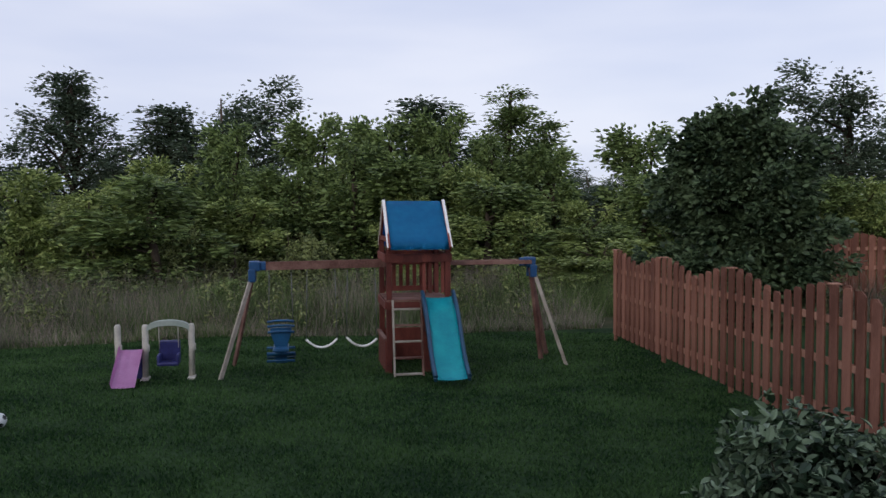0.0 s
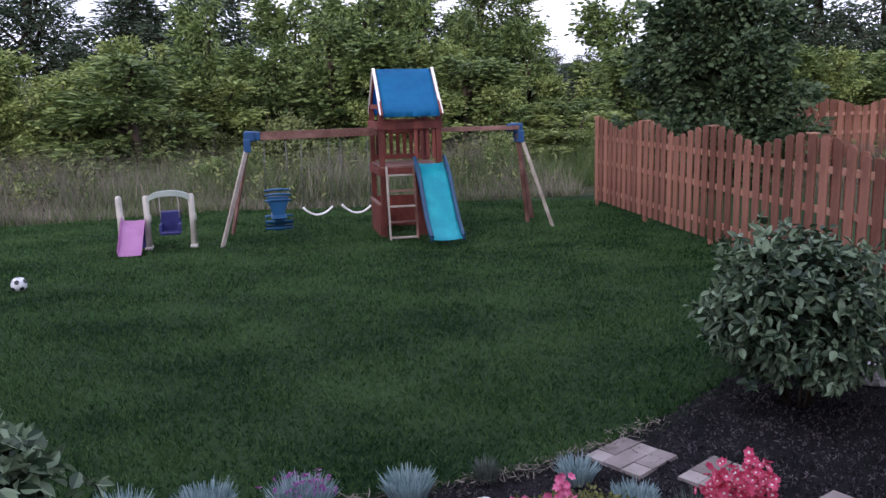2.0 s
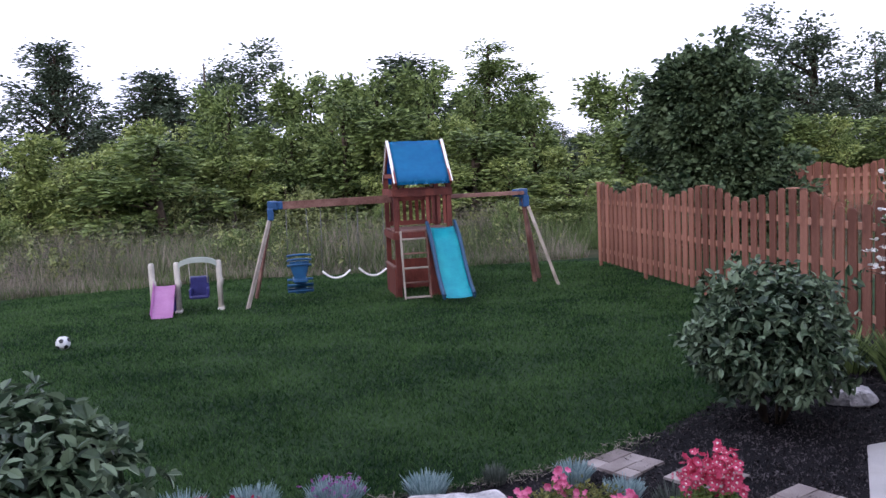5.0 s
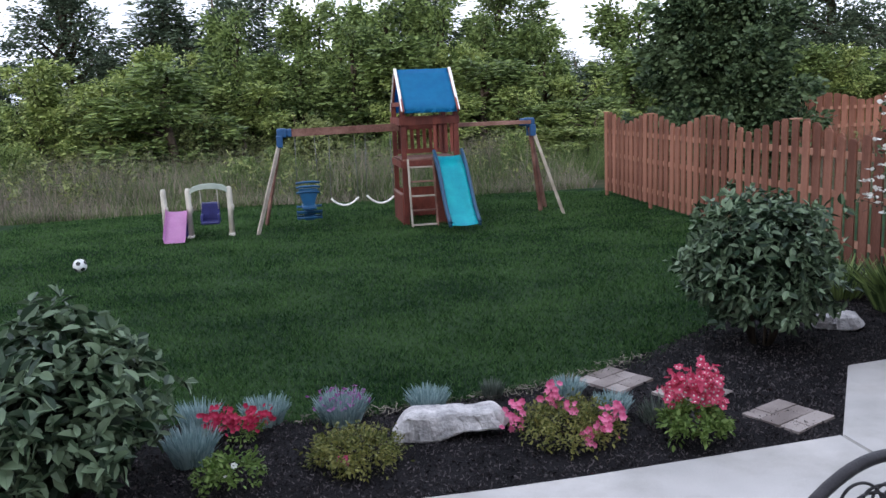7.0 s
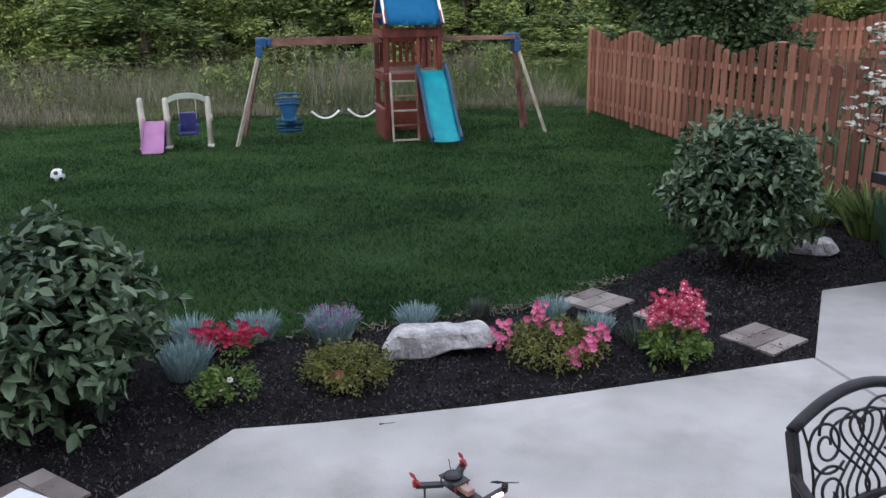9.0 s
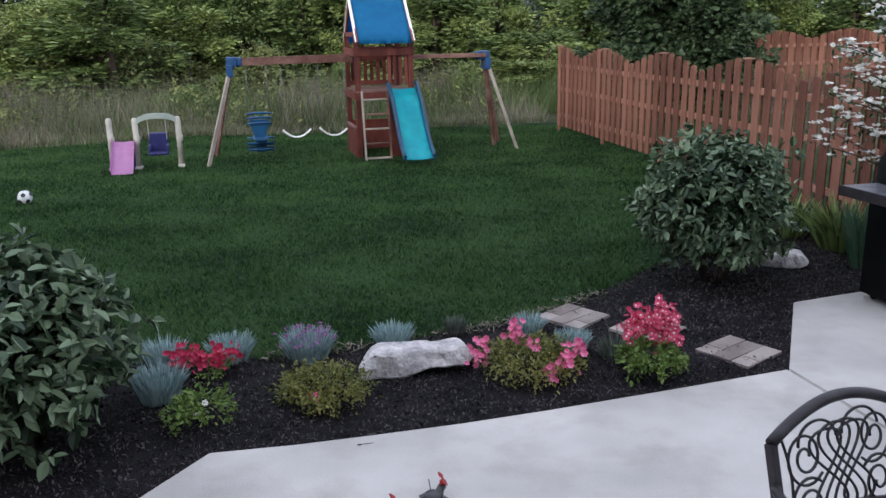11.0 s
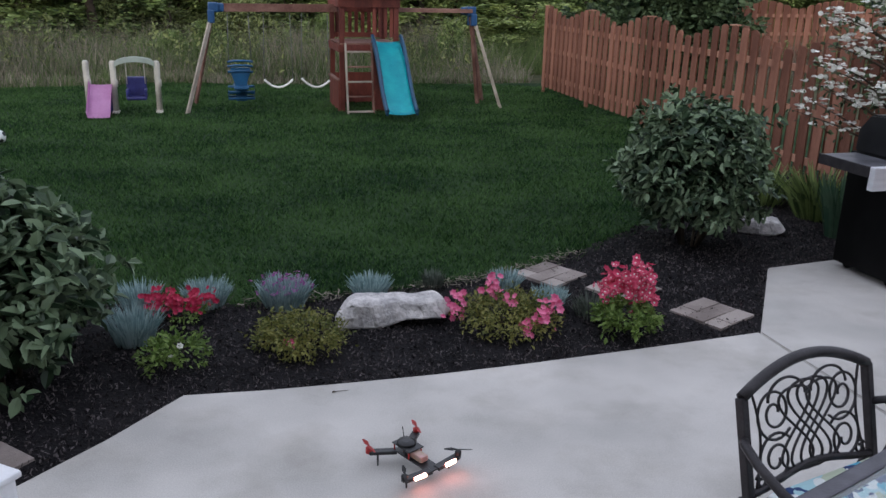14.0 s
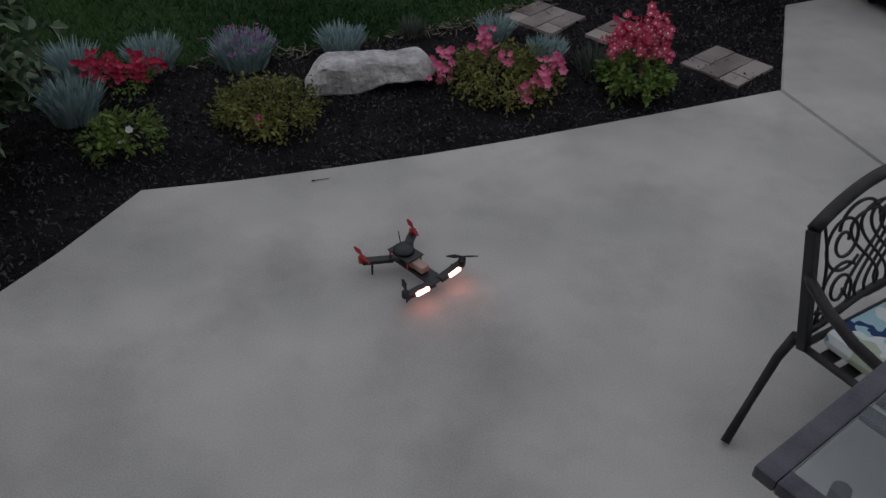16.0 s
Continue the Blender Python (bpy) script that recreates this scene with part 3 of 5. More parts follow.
bmesh.ops.solidify(bm, geom=bm.faces[:], thickness=0.006)
canopy = part("canopy", bm, M_tarp, play, "blue vinyl canopy")
for x in (-0.025, WID + 0.025):
    for y in (EV - 0.01, 2 * MID - EV + 0.01):
        part("trim", beam((x, y, EZ + 0.0), (x, MID, RZ + 0.03), 0.05, 0.025, 0.004), M_white, canopy, "white edge trim")
# slide: a curved bed with raised sides
bm = bmesh.new()
side_l, side_r, bed_rows = [], [], []
X0, X1 = 0.57, 1.05
prof = []
for i in range(15):
    s = i / 14
    y = FRONT - 0.06 - 1.36 * s
    z = DECK + 0.02 - 1.12 * (s - 0.06 * math.sin(2 * math.pi * s))
    if s > 0.85:
        z = max(z, 0.10 + 0.03 * (1 - s))
    prof.append((y, z))
for y, z in prof:
    bed_rows.append([bm.verts.new((X0 + (X1 - X0) * k / 6, y, z + 0.02 * (abs(k - 3) / 3) ** 2)) for k in range(7)])
for i in range(14):
    for k in range(6):
        bm.faces.new((bed_rows[i][k], bed_rows[i][k + 1], bed_rows[i + 1][k + 1], bed_rows[i + 1][k])).smooth = True
bmesh.ops.solidify(bm, geom=bm.faces[:], thickness=0.02)
slide = part("slide", bm, M_slide, play, "teal plastic slide bed")
for x in (X0 - 0.02, X1 + 0.02):
    bm = bmesh.new()
    tube([(x, y, z + 0.06 + 0.05 * (1 - i / 14)) for i, (y, z) in enumerate(prof)], 0.035, 8, bm)
    tube([(x, y, z + 0.01) for y, z in prof], 0.03, 8, bm)
    part("slide_rail", bm, M_slide_rail, slide, "navy plastic slide rail")
# swing beam and legs
BV, BZ = 0.84, 1.86
part("swing_beam", beam((-2.2, BV, BZ - 0.06), (0.0, BV, BZ - 0.04), 0.06, 0.14), M_beam, play)
for dy in (-0.14, 0.14):
    part("bar_beam", beam((WID, BV + dy, BZ - 0.05), (2.55, BV + dy, BZ - 0.05), 0.04, 0.07), M_beam, play)
for i in range(5):
    x = 1.25 + i * 0.27
    part("monkey_bar", tube([(x, BV - 0.15, BZ - 0.04), (x, BV + 0.15, BZ - 0.04)], 0.014), M_rope, play)
for x, s in ((-2.2, -1), (2.55, 1)):
    bm = bmesh.new()
    box(bm, (x - 0.09, BV - 0.11, BZ - 0.14), (x + 0.09, BV + 0.11, BZ + 0.03), None, 0.025)
    box(bm, (x - s * 0.09 - 0.10, BV - 0.05, BZ - 0.13), (x - s * 0.09 + 0.10, BV + 0.05, BZ + 0.02), None, 0.03)
    for dy in (-0.11, 0.11):
        box(bm, (x - 0.06 + s * 0.04, BV + dy - 0.045, BZ - 0.32), (x + 0.06 + s * 0.04, BV + dy + 0.045, BZ - 0.10), None, 0.02)
    part("corner_bracket", bm, M_bracket, play, "blue plastic beam bracket")
part("leg", beam((-2.22, BV - 0.08, BZ - 0.15), (-2.75, 0.32, -0.04), 0.04, 0.07), M_pale, play)
part("leg", beam((-2.22, BV + 0.08, BZ - 0.15), (-2.62, 1.5, -0.04), 0.04, 0.08), M_beam, play)
part("leg", beam((2.58, BV - 0.10, BZ - 0.15), (3.12, 0.45, -0.04), 0.035, 0.06), M_pale, play)
part("leg", beam((2.56, BV - 0.05, BZ - 0.15), (2.86, 1.15, -0.04), 0.06, 0.09), M_beam, play)
part("leg", beam((2.58, BV + 0.10, BZ - 0.15), (3.10, 1.60, -0.04), 0.06, 0.09), M_beam, play)


def place(x, y, z):
    """A place given in the playset's own axes."""
    return play.matrix_world @ Vector((x, y, z))


def belt_swing(x, tilt):
    s = empty("belt_swing", pose(*place(x, BV, 0), 0, 0, PU))
    tagged(s, "pale curved belt swing seat hanging from the beam", "swing", "belt swings")
    bm = bmesh.new()
    pts = []
    for i in range(13):
        a = i / 12 * 2 - 1
        pts.append((0.26 * a, 0, 0.40 + 0.14 * a * a + tilt * a))
    tube(pts, 0.020, 8, bm)
    bmesh.ops.scale(bm, vec=(1, 2.2, 1), verts=bm.verts)
    part("seat", bm, M_white, s)
    for k in (0, -1):
        part("chain", tube([pts[k], (pts[k][0] * 0.9, 0, BZ - 0.13)], 0.006, 5), M_chain, s)
    return s


belt_swing(-1.10, 0.0)
belt_swing(-0.42, -0.02)

glider = empty("glider_swing", pose(*place(-1.78, BV, 0), 0, 0, PU))
tagged(glider, "dark blue plastic two-seat glider swing on ropes", "swing")
bm = bmesh.new()
half = [(0.10, 0.16), (0.10, 0.40), (0.115, 0.50), (0.17, 0.66), (0.18, 0.76)]
outline = half + [(-x, z) for x, z in half[::-1]]
fr, bk_ = [bm.verts.new((x, -0.04, z)) for x, z in outline], [bm.verts.new((x, 0.04, z)) for x, z in outline]
bm.faces.new(fr)
bm.faces.new(bk_[::-1])
for i in range(len(outline)):
    k = (i + 1) % len(outline)
    bm.faces.new((fr[i], bk_[i], bk_[k], fr[k]))
bmesh.ops.recalc_face_normals(bm, faces=bm.faces)
bmesh.ops.bevel(bm, geom=bm.edges[:], offset=0.015, segments=2, affect="EDGES")
part("backrest", bm, M_glider, glider)
for dz, dy in ((0.22, -0.16), (0.34, -0.16), (0.22, 0.16)):
    part("footrest", tube([(-0.23, dy, dz), (-0.23, dy * 0.5, dz + 0.09), (0.23, dy * 0.5, dz + 0.09), (0.23, dy, dz)], 0.022, 8, closed=True), M_glider, glider)
for z in (0.70, 0.80, 0.88):
    part("handle", tube([(-0.22, -0.03, z - 0.02), (-0.10, -0.05, z), (0.10, -0.05, z), (0.22, -0.03, z - 0.02)], 0.022, 8), M_glider, glider)
part("seat", slab((-0.13, -0.34, 0.40), (0.13, 0.34, 0.44), 0.015), M_glider, glider)
for x in (-0.2, 0.2):
    part("rope", tube([(x, 0, 0.86), (x * 0.9, 0, BZ - 0.13)], 0.007, 5), M_chain, glider)

# ---- toddler slide and swing ----
toy = empty("toddler_swing_set", pose(-5.50, 14.86, LAWN, 0, 0, 20))
tagged(toy, "cream plastic toddler swing arch with a small pink slide", "toy")


def toy_post(x, y, name="post"):
    bm = bmesh.new()
    tube([(x, y, 0), (x, y, 0.45), (x + 0.01, y, 0.47), (x + 0.01, y, 0.56), (x, y, 0.58), (x, y, 0.86), (x, y, 0.90)], [0.052, 0.048, 0.058, 0.058, 0.05, 0.052, 0.035], 10, bm)
    p = part(name, bm, M_cream, toy)
    part("base_foot", slab((x - 0.06, y - 0.20, 0), (x + 0.06, y + 0.12, 0.05), 0.02), M_cream, p)


toy_post(-0.36, 0)
toy_post(0.36, 0)
toy_post(-0.80, 0.1)
bm = bmesh.new()
ring = []
for i in range(13):
    a = math.pi * i / 12
    x, z = -0.33 * math.cos(a), 0.86 + 0.11 * math.sin(a)
    ring.append([bm.verts.new((x, dy, z + dz)) for dy, dz in ((-0.05, -0.09), (0.05, -0.09), (0.05, 0.0), (-0.05, 0.0))])
for i in range(12):
    for k in range(4):
        bm.faces.new((ring[i][k], ring[i][(k + 1) % 4], ring[i + 1][(k + 1) % 4], ring[i + 1][k]))
part("arch", bm, M_sage, toy, "sage green arched crossbar")
bm = bmesh.new()
box(bm, (-0.17, -0.16, 0.24), (0.17, 0.16, 0.30), None, 0.025)
box(bm, (-0.17, 0.10, 0.26), (0.17, 0.17, 0.62), None, 0.03)
for x in (-0.17, 0.13):
    box(bm, (x, -0.15, 0.28), (x + 0.045, 0.14, 0.42), None, 0.015)
part("seat", bm, M_indigo, toy, "indigo toddler swing seat")
for x in (-0.15, 0.15):
    part("rope", tube([(x, 0.05, 0.5), (x, 0, 0.86)], 0.009, 6), M_cream, toy)
bm = bmesh.new()
rows = []
for i in range(9):
    s = i / 8
    y, z = 0.04 - 0.80 * s, 0.50 - 0.46 * s + 0.05 * math.sin(math.pi * s) * (s - 0.4)
    rows.append([bm.verts.new((-0.58 + dx, y, z + dz)) for dx, dz in ((-0.19, 0.08), (-0.17, 0.0), (0.0, -0.01), (0.17, 0.0), (0.19, 0.08))])
for i in range(8):
    for k in range(4):
        bm.faces.new((rows[i][k], rows[i][k + 1], rows[i + 1][k + 1], rows[i + 1][k]))
bmesh.ops.solidify(bm, geom=bm.faces[:], thickness=0.025)
part("slide", bm, M_pink, toy, "pink plastic toddler slide")
part("platform", slab((-0.76, 0.02, 0.02), (-0.40, 0.30, 0.46), 0.03), M_indigo, toy, "indigo plastic step block")

# ---- ball ----
bm = bmesh.new()
bmesh.ops.create_icosphere(bm, subdivisions=3, radius=0.10)
for f_ in bm.faces:
    f_.smooth = True
ball = empty("ball", pose(-6.12, 11.62, LAWN + 0.112))
tagged(ball, "white ball with dark patches lying on the lawn", "ball")
part("ball_skin", bm, M_ballw, ball)
bm = bmesh.new()
bmesh.ops.create_icosphere(bm, subdivisions=1, radius=0.1015)
spots = [v.co.copy() for v in bm.verts][:12]
bm.free()
for d in spots:
    bm = bmesh.new()
    bmesh.ops.create_circle(bm, cap_ends=True, segments=5, radius=0.036)
    bmesh.ops.transform(bm, matrix=d.to_track_quat("Z", "Y").to_matrix().to_4x4(), verts=bm.verts)
    bmesh.ops.translate(bm, vec=d * 0.985, verts=bm.verts)
    part("dark_patch", bm, M_ballb, ball)


# ---- trees and shrubs ----
def make_tree(name, height, radius, shape, leaf_mat, clumps, per, size, bare=0.18, squash=1.0, spread=0.16, limbs=14, seed=1, ratio=0.6, leaders=1):
    """A tapered trunk, limbs and a crown of leaf sprays set along the limbs. shape: 'cone', 'round' or 'column'; leaders: stems that share the crown."""
    global rng
    rng = np.random.default_rng(seed)
    t = empty(name)
    tr = height * 0.014 + 0.02
    wob = rng.normal(0, radius * 0.04, (7, 2))
    wob[0] = 0
    pts = [(wob[i][0], wob[i][1], height * 0.86 * i / 6) for i in range(7)]
    part("trunk", tube(pts, [tr * (1.05 - 0.92 * i / 6) for i in range(7)], 7), M_bark, t)
    along = 6
    n_limb = max(limbs, clumps // along)
    q = np.clip((np.arange(n_limb) + rng.uniform(0, 1, n_limb)) / n_limb, 0.01, 0.995)
    if shape == "cone":
        env = radius * np.clip((1.02 - q) ** 0.8 * 1.08, 0.05, 1.0) * np.clip(0.75 + q / 0.2, 0, 1)
        rise = 0.10 + 0.9 * q
    elif shape == "column":
        env = radius * np.sin(np.pi * np.clip(0.15 + 0.83 * q, 0.03, 0.97)) ** 0.6 * (1.12 - 0.65 * q)
        rise = 0.7 + 1.3 * q
    else:
        env = radius * np.sqrt(np.clip(1 - ((q - 0.40) / 0.62) ** 2, 0.03, 1)) * (1.12 - 0.62 * np.clip(q - 0.25, 0, 1))
        rise = 0.15 + 0.7 * q
    # limbs of uneven length leave notches and shoots in the outline
    env = env * np.clip(rng.normal(0.92, 0.24, n_limb), 0.4, 1.35)
    ang = np.arange(n_limb) * 2.39996 + rng.normal(0, 0.3, n_limb)
    z1 = (bare + (1 - bare) * q) * height * np.where(q > 0.8, rng.uniform(0.93, 1.06, n_limb), 1.0)
    z0 = np.maximum(z1 - rise * env, height * 0.06)
    f = np.array((0.28, 0.45, 0.61, 0.76, 0.9, 1.03))
    cen = np.stack([(env * np.cos(ang))[:, None] * f, (env * np.sin(ang))[:, None] * f, z0[:, None] + (z1 - z0)[:, None] * f ** 1.4], 2)
    cen += rng.normal(0, radius * 0.055, cen.shape)
    if leaders > 1:
        # each limb belongs to one of several stems of uneven height that lean apart
        lead = rng.integers(0, leaders, n_limb)
        lean_a = np.arange(leaders) * 2 * math.pi / leaders + rng.normal(0, 0.4, leaders)
        apart = radius * rng.uniform(0.38, 0.58, leaders)
        apart[0] = 0.0
        tall = np.concatenate([[1.0], rng.uniform(0.68, 0.93, leaders - 1)])
        grow = np.clip(cen[:, :, 2] / (height * 0.5), 0.15, 1.0)
        cen[:, :, :2] *= 0.74
        cen[:, :, 0] += (apart * np.cos(lean_a))[lead][:, None] * grow
        cen[:, :, 1] += (apart * np.sin(lean_a))[lead][:, None] * grow
        cen[:, :, 2] *= tall[lead][:, None]
    for i in np.linspace(0, n_limb - 1, limbs).astype(int):
        c = cen[i]
        z0[i] = min(z0[i], c[1][2] * 0.8)
        part("limb", tube([(0, 0, z0[i]), tuple(c[1]), tuple(c[3]), tuple(c[5])], [tr * 0.4, tr * 0.25, tr * 0.16, tr * 0.06], 5), M_bark, t)
    cen = cen.reshape(-1, 3)
    n = len(cen)
    sp = radius * spread
    cs = np.tile((0.75, 1.0, 1.15, 1.1, 0.95, 0.7), n_limb) * rng.uniform(0.7, 1.25, n)
    per = max(8, per * clumps // n)
    off = rng.normal(0, 1, (n, per, 3)) * sp * cs[:, None, None] * np.array((1, 1, 0.95 * squash))
    pos = (cen[:, None, :] + off).reshape(-1, 3)
    out = np.repeat(cen * np.array((1, 1, 0)), per, 0)
    way = off.reshape(-1, 3) / sp * 0.8 + out / (np.linalg.norm(out, axis=1, keepdims=True) + 1e-6) * 0.9 + rng.normal(0, 0.5, pos.shape)
    way[:, 2] -= 0.15
    keep = pos[:, 2] > 0.03
    crown = leaves(pos[keep], way[keep], size * rng.uniform(0.6, 1.25, keep.sum()), ratio, level=0.3)
    part("crown", quick_mesh("crown", crown, 5, leaf_mat), leaf_mat, t)
    return t


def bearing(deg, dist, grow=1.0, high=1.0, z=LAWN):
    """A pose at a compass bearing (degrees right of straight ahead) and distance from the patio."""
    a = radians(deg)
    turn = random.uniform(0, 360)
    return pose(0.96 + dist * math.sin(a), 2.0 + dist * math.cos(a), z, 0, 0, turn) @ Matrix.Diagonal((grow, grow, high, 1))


KINDS = {
    "open": (make_tree("tree", 10.0, 2.6, "cone", L_dark, 340, 46, 0.145, 0.14, squash=0.8, spread=0.085, limbs=40, seed=3), "tall open-crowned dark tree at the wood's edge"),
    "full": (make_tree("tree", 10.0, 2.5, "round", L_dark, 320, 54, 0.15, 0.15, spread=0.10, limbs=24, seed=4, leaders=4), "tall dark broadleaf tree at the wood's edge"),
    "spire": (make_tree("tree", 10.0, 2.4, "cone", L_mid, 420, 52, 0.14, 0.05, squash=0.85, spread=0.095, limbs=24, seed=5, leaders=2), "tall pointed green tree behind the meadow"),
    "sapling": (make_tree("sapling", 5.0, 1.2, "column", L_lime, 160, 46, 0.125, 0.05, spread=0.11, limbs=14, seed=6, leaders=4), "bright green young tree in the meadow"),
    "sapling2": (make_tree("sapling", 5.0, 1.4, "cone", L_mid, 180, 42, 0.125, 0.03, spread=0.10, limbs=14, seed=16, leaders=3), "green young tree with pointed shoots in the meadow"),
    "shrub": (make_tree("shrub", 3.0, 1.5, "round", L_olive, 130, 42, 0.13, 0.0, spread=0.12, limbs=10, seed=7, leaders=5), "olive green shrub in the meadow"),
    "shrub2": (make_tree("shrub", 3.0, 1.5, "round", L_mid, 130, 42, 0.13, 0.0, spread=0.12, limbs=10, seed=8, leaders=5), "green bushy shrub in the meadow"),
}
for ob, label in KINDS.values():
    tagged(ob, label, "tree" if "tree" in label else "shrub", "trees and shrubs of the meadow edge")
used = set()


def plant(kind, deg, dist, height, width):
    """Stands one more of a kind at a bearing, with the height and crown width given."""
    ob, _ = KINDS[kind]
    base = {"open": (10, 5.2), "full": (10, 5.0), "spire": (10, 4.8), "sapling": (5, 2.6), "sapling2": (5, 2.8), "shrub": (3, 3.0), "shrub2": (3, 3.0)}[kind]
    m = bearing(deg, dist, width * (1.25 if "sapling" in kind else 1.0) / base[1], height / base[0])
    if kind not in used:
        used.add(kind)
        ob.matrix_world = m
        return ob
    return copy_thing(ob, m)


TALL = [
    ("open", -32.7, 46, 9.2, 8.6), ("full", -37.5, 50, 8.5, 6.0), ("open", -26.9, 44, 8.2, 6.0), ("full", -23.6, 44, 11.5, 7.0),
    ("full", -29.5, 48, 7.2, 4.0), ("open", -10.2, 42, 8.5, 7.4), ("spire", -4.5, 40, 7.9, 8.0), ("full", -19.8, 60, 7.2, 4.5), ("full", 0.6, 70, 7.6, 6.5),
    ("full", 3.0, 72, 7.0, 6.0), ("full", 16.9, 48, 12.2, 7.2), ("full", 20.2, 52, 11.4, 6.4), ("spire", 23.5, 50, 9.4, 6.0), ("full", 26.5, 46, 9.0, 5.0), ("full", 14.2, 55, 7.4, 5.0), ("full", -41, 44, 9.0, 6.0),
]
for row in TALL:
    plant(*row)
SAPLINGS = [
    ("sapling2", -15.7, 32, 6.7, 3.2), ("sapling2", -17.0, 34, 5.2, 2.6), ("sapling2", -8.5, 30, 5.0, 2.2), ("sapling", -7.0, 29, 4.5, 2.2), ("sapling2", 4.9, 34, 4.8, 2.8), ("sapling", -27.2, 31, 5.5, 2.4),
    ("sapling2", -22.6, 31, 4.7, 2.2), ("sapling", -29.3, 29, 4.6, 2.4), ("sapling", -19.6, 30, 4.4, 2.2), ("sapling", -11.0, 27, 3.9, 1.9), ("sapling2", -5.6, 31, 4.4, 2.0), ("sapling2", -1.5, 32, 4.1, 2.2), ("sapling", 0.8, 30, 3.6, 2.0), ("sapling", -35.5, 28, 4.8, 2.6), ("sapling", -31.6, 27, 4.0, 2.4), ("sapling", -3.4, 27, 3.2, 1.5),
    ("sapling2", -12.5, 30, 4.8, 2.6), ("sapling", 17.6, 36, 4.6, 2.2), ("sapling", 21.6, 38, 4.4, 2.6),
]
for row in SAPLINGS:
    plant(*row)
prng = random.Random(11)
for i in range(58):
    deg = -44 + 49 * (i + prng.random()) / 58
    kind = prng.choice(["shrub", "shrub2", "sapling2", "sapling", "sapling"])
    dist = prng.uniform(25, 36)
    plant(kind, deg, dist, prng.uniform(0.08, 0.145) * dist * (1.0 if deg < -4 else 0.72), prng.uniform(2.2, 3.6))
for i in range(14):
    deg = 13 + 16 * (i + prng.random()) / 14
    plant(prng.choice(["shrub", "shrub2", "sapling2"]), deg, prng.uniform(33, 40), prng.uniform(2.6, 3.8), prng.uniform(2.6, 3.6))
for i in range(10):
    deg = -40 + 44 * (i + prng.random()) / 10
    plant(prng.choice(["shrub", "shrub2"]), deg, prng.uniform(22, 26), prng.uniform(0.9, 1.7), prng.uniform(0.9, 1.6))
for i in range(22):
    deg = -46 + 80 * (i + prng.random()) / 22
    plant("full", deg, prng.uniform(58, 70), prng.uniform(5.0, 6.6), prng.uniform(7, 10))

# round maple behind the fence
maple = make_tree("round_tree", 5.55, 1.62, "round", L_maple, 800, 76, 0.12, 0.06, spread=0.085, limbs=24, seed=21, ratio=0.8, leaders=6)
maple.matrix_world = pose(5.02, 23.0, LAWN) @ Matrix.Diagonal((1.24, 1.24, 1.03, 1))
tagged(maple, "dense round dark green maple behind the fence", "tree")

# tall meadow grass, dry and green
rng = np.random.default_rng(31)


def meadow(name, count, material, low, high, wide, label, dens):
    x = rng.uniform(-26, 17, count)
    e = lawn_edge(x)
    y = e + 0.1 + (34 - e) * rng.uniform(0, 1, count) ** 1.8
    k = np.array([noise.noise((a * 0.35, b * 0.35, dens)) for a, b in zip(x, y)])
    keep = (k > rng.uniform(-0.5, 0.35, count))
    # nothing grows in the strip of lawn beyond the fence
    keep &= ~((x > 1.6) & (y < 23.5) & (x < 6))
    x, y, k = x[keep], y[keep], k[keep]
    near = np.clip((y - lawn_edge(x)) / 2.0, 0.25, 1)
    h = rng.uniform(low, high, len(x)) * (1 + 0.4 * k) * near
    base = np.stack([x, y, np.full(len(x), LAWN)], 1)
    tagged(new(name, quick_mesh(name, blades(base, h, rng.uniform(wide * 0.6, wide * 1.4, len(x)), 0.34), 3, material)), label, "grass", kind="stuff")


meadow("dry_meadow_grass", 120000, M_straw, 0.40, 1.25, 0.015, "tall dry straw-coloured meadow grass", 2.0)
meadow("green_meadow_grass", 110000, M_weed, 0.3, 1.1, 0.018, "tall green meadow grass and weeds", 9.0)

# leafy weeds standing among the grass
n = 1500
wx = rng.uniform(-24, 15, n)
wy = lawn_edge(wx) + 0.6 + 9 * rng.uniform(0, 1, n) ** 1.3
k = np.array([noise.noise((a * 0.4, b * 0.4, 5)) for a, b in zip(wx, wy)])
ok_ = (k > rng.uniform(-0.35, 0.5, n)) & ~((wx > 1.4) & (wy < 24.5) & (wx < 6.5))
wx, wy = wx[ok_], wy[ok_]
tall = rng.uniform(0.5, 1.5, len(wx))
up = rng.uniform(0.25, 1, (len(wx), 26))
wp = np.stack([np.repeat(wx, 26), np.repeat(wy, 26), (up * tall[:, None]).ravel() + LAWN], 1)
wp[:, :2] += rng.normal(0, 0.10, (len(wp), 2)) * (1.25 - up.reshape(-1, 1))
tagged(new("meadow_weeds", quick_mesh("meadow_weeds", leaves(wp, rng.normal(size=wp.shape) + (0, 0, 0.25), 0.13 * rng.uniform(0.5, 1.2, len(wp)), 0.45), 5, L_olive)), "leafy olive weeds among the meadow grass", "weeds", kind="stuff")


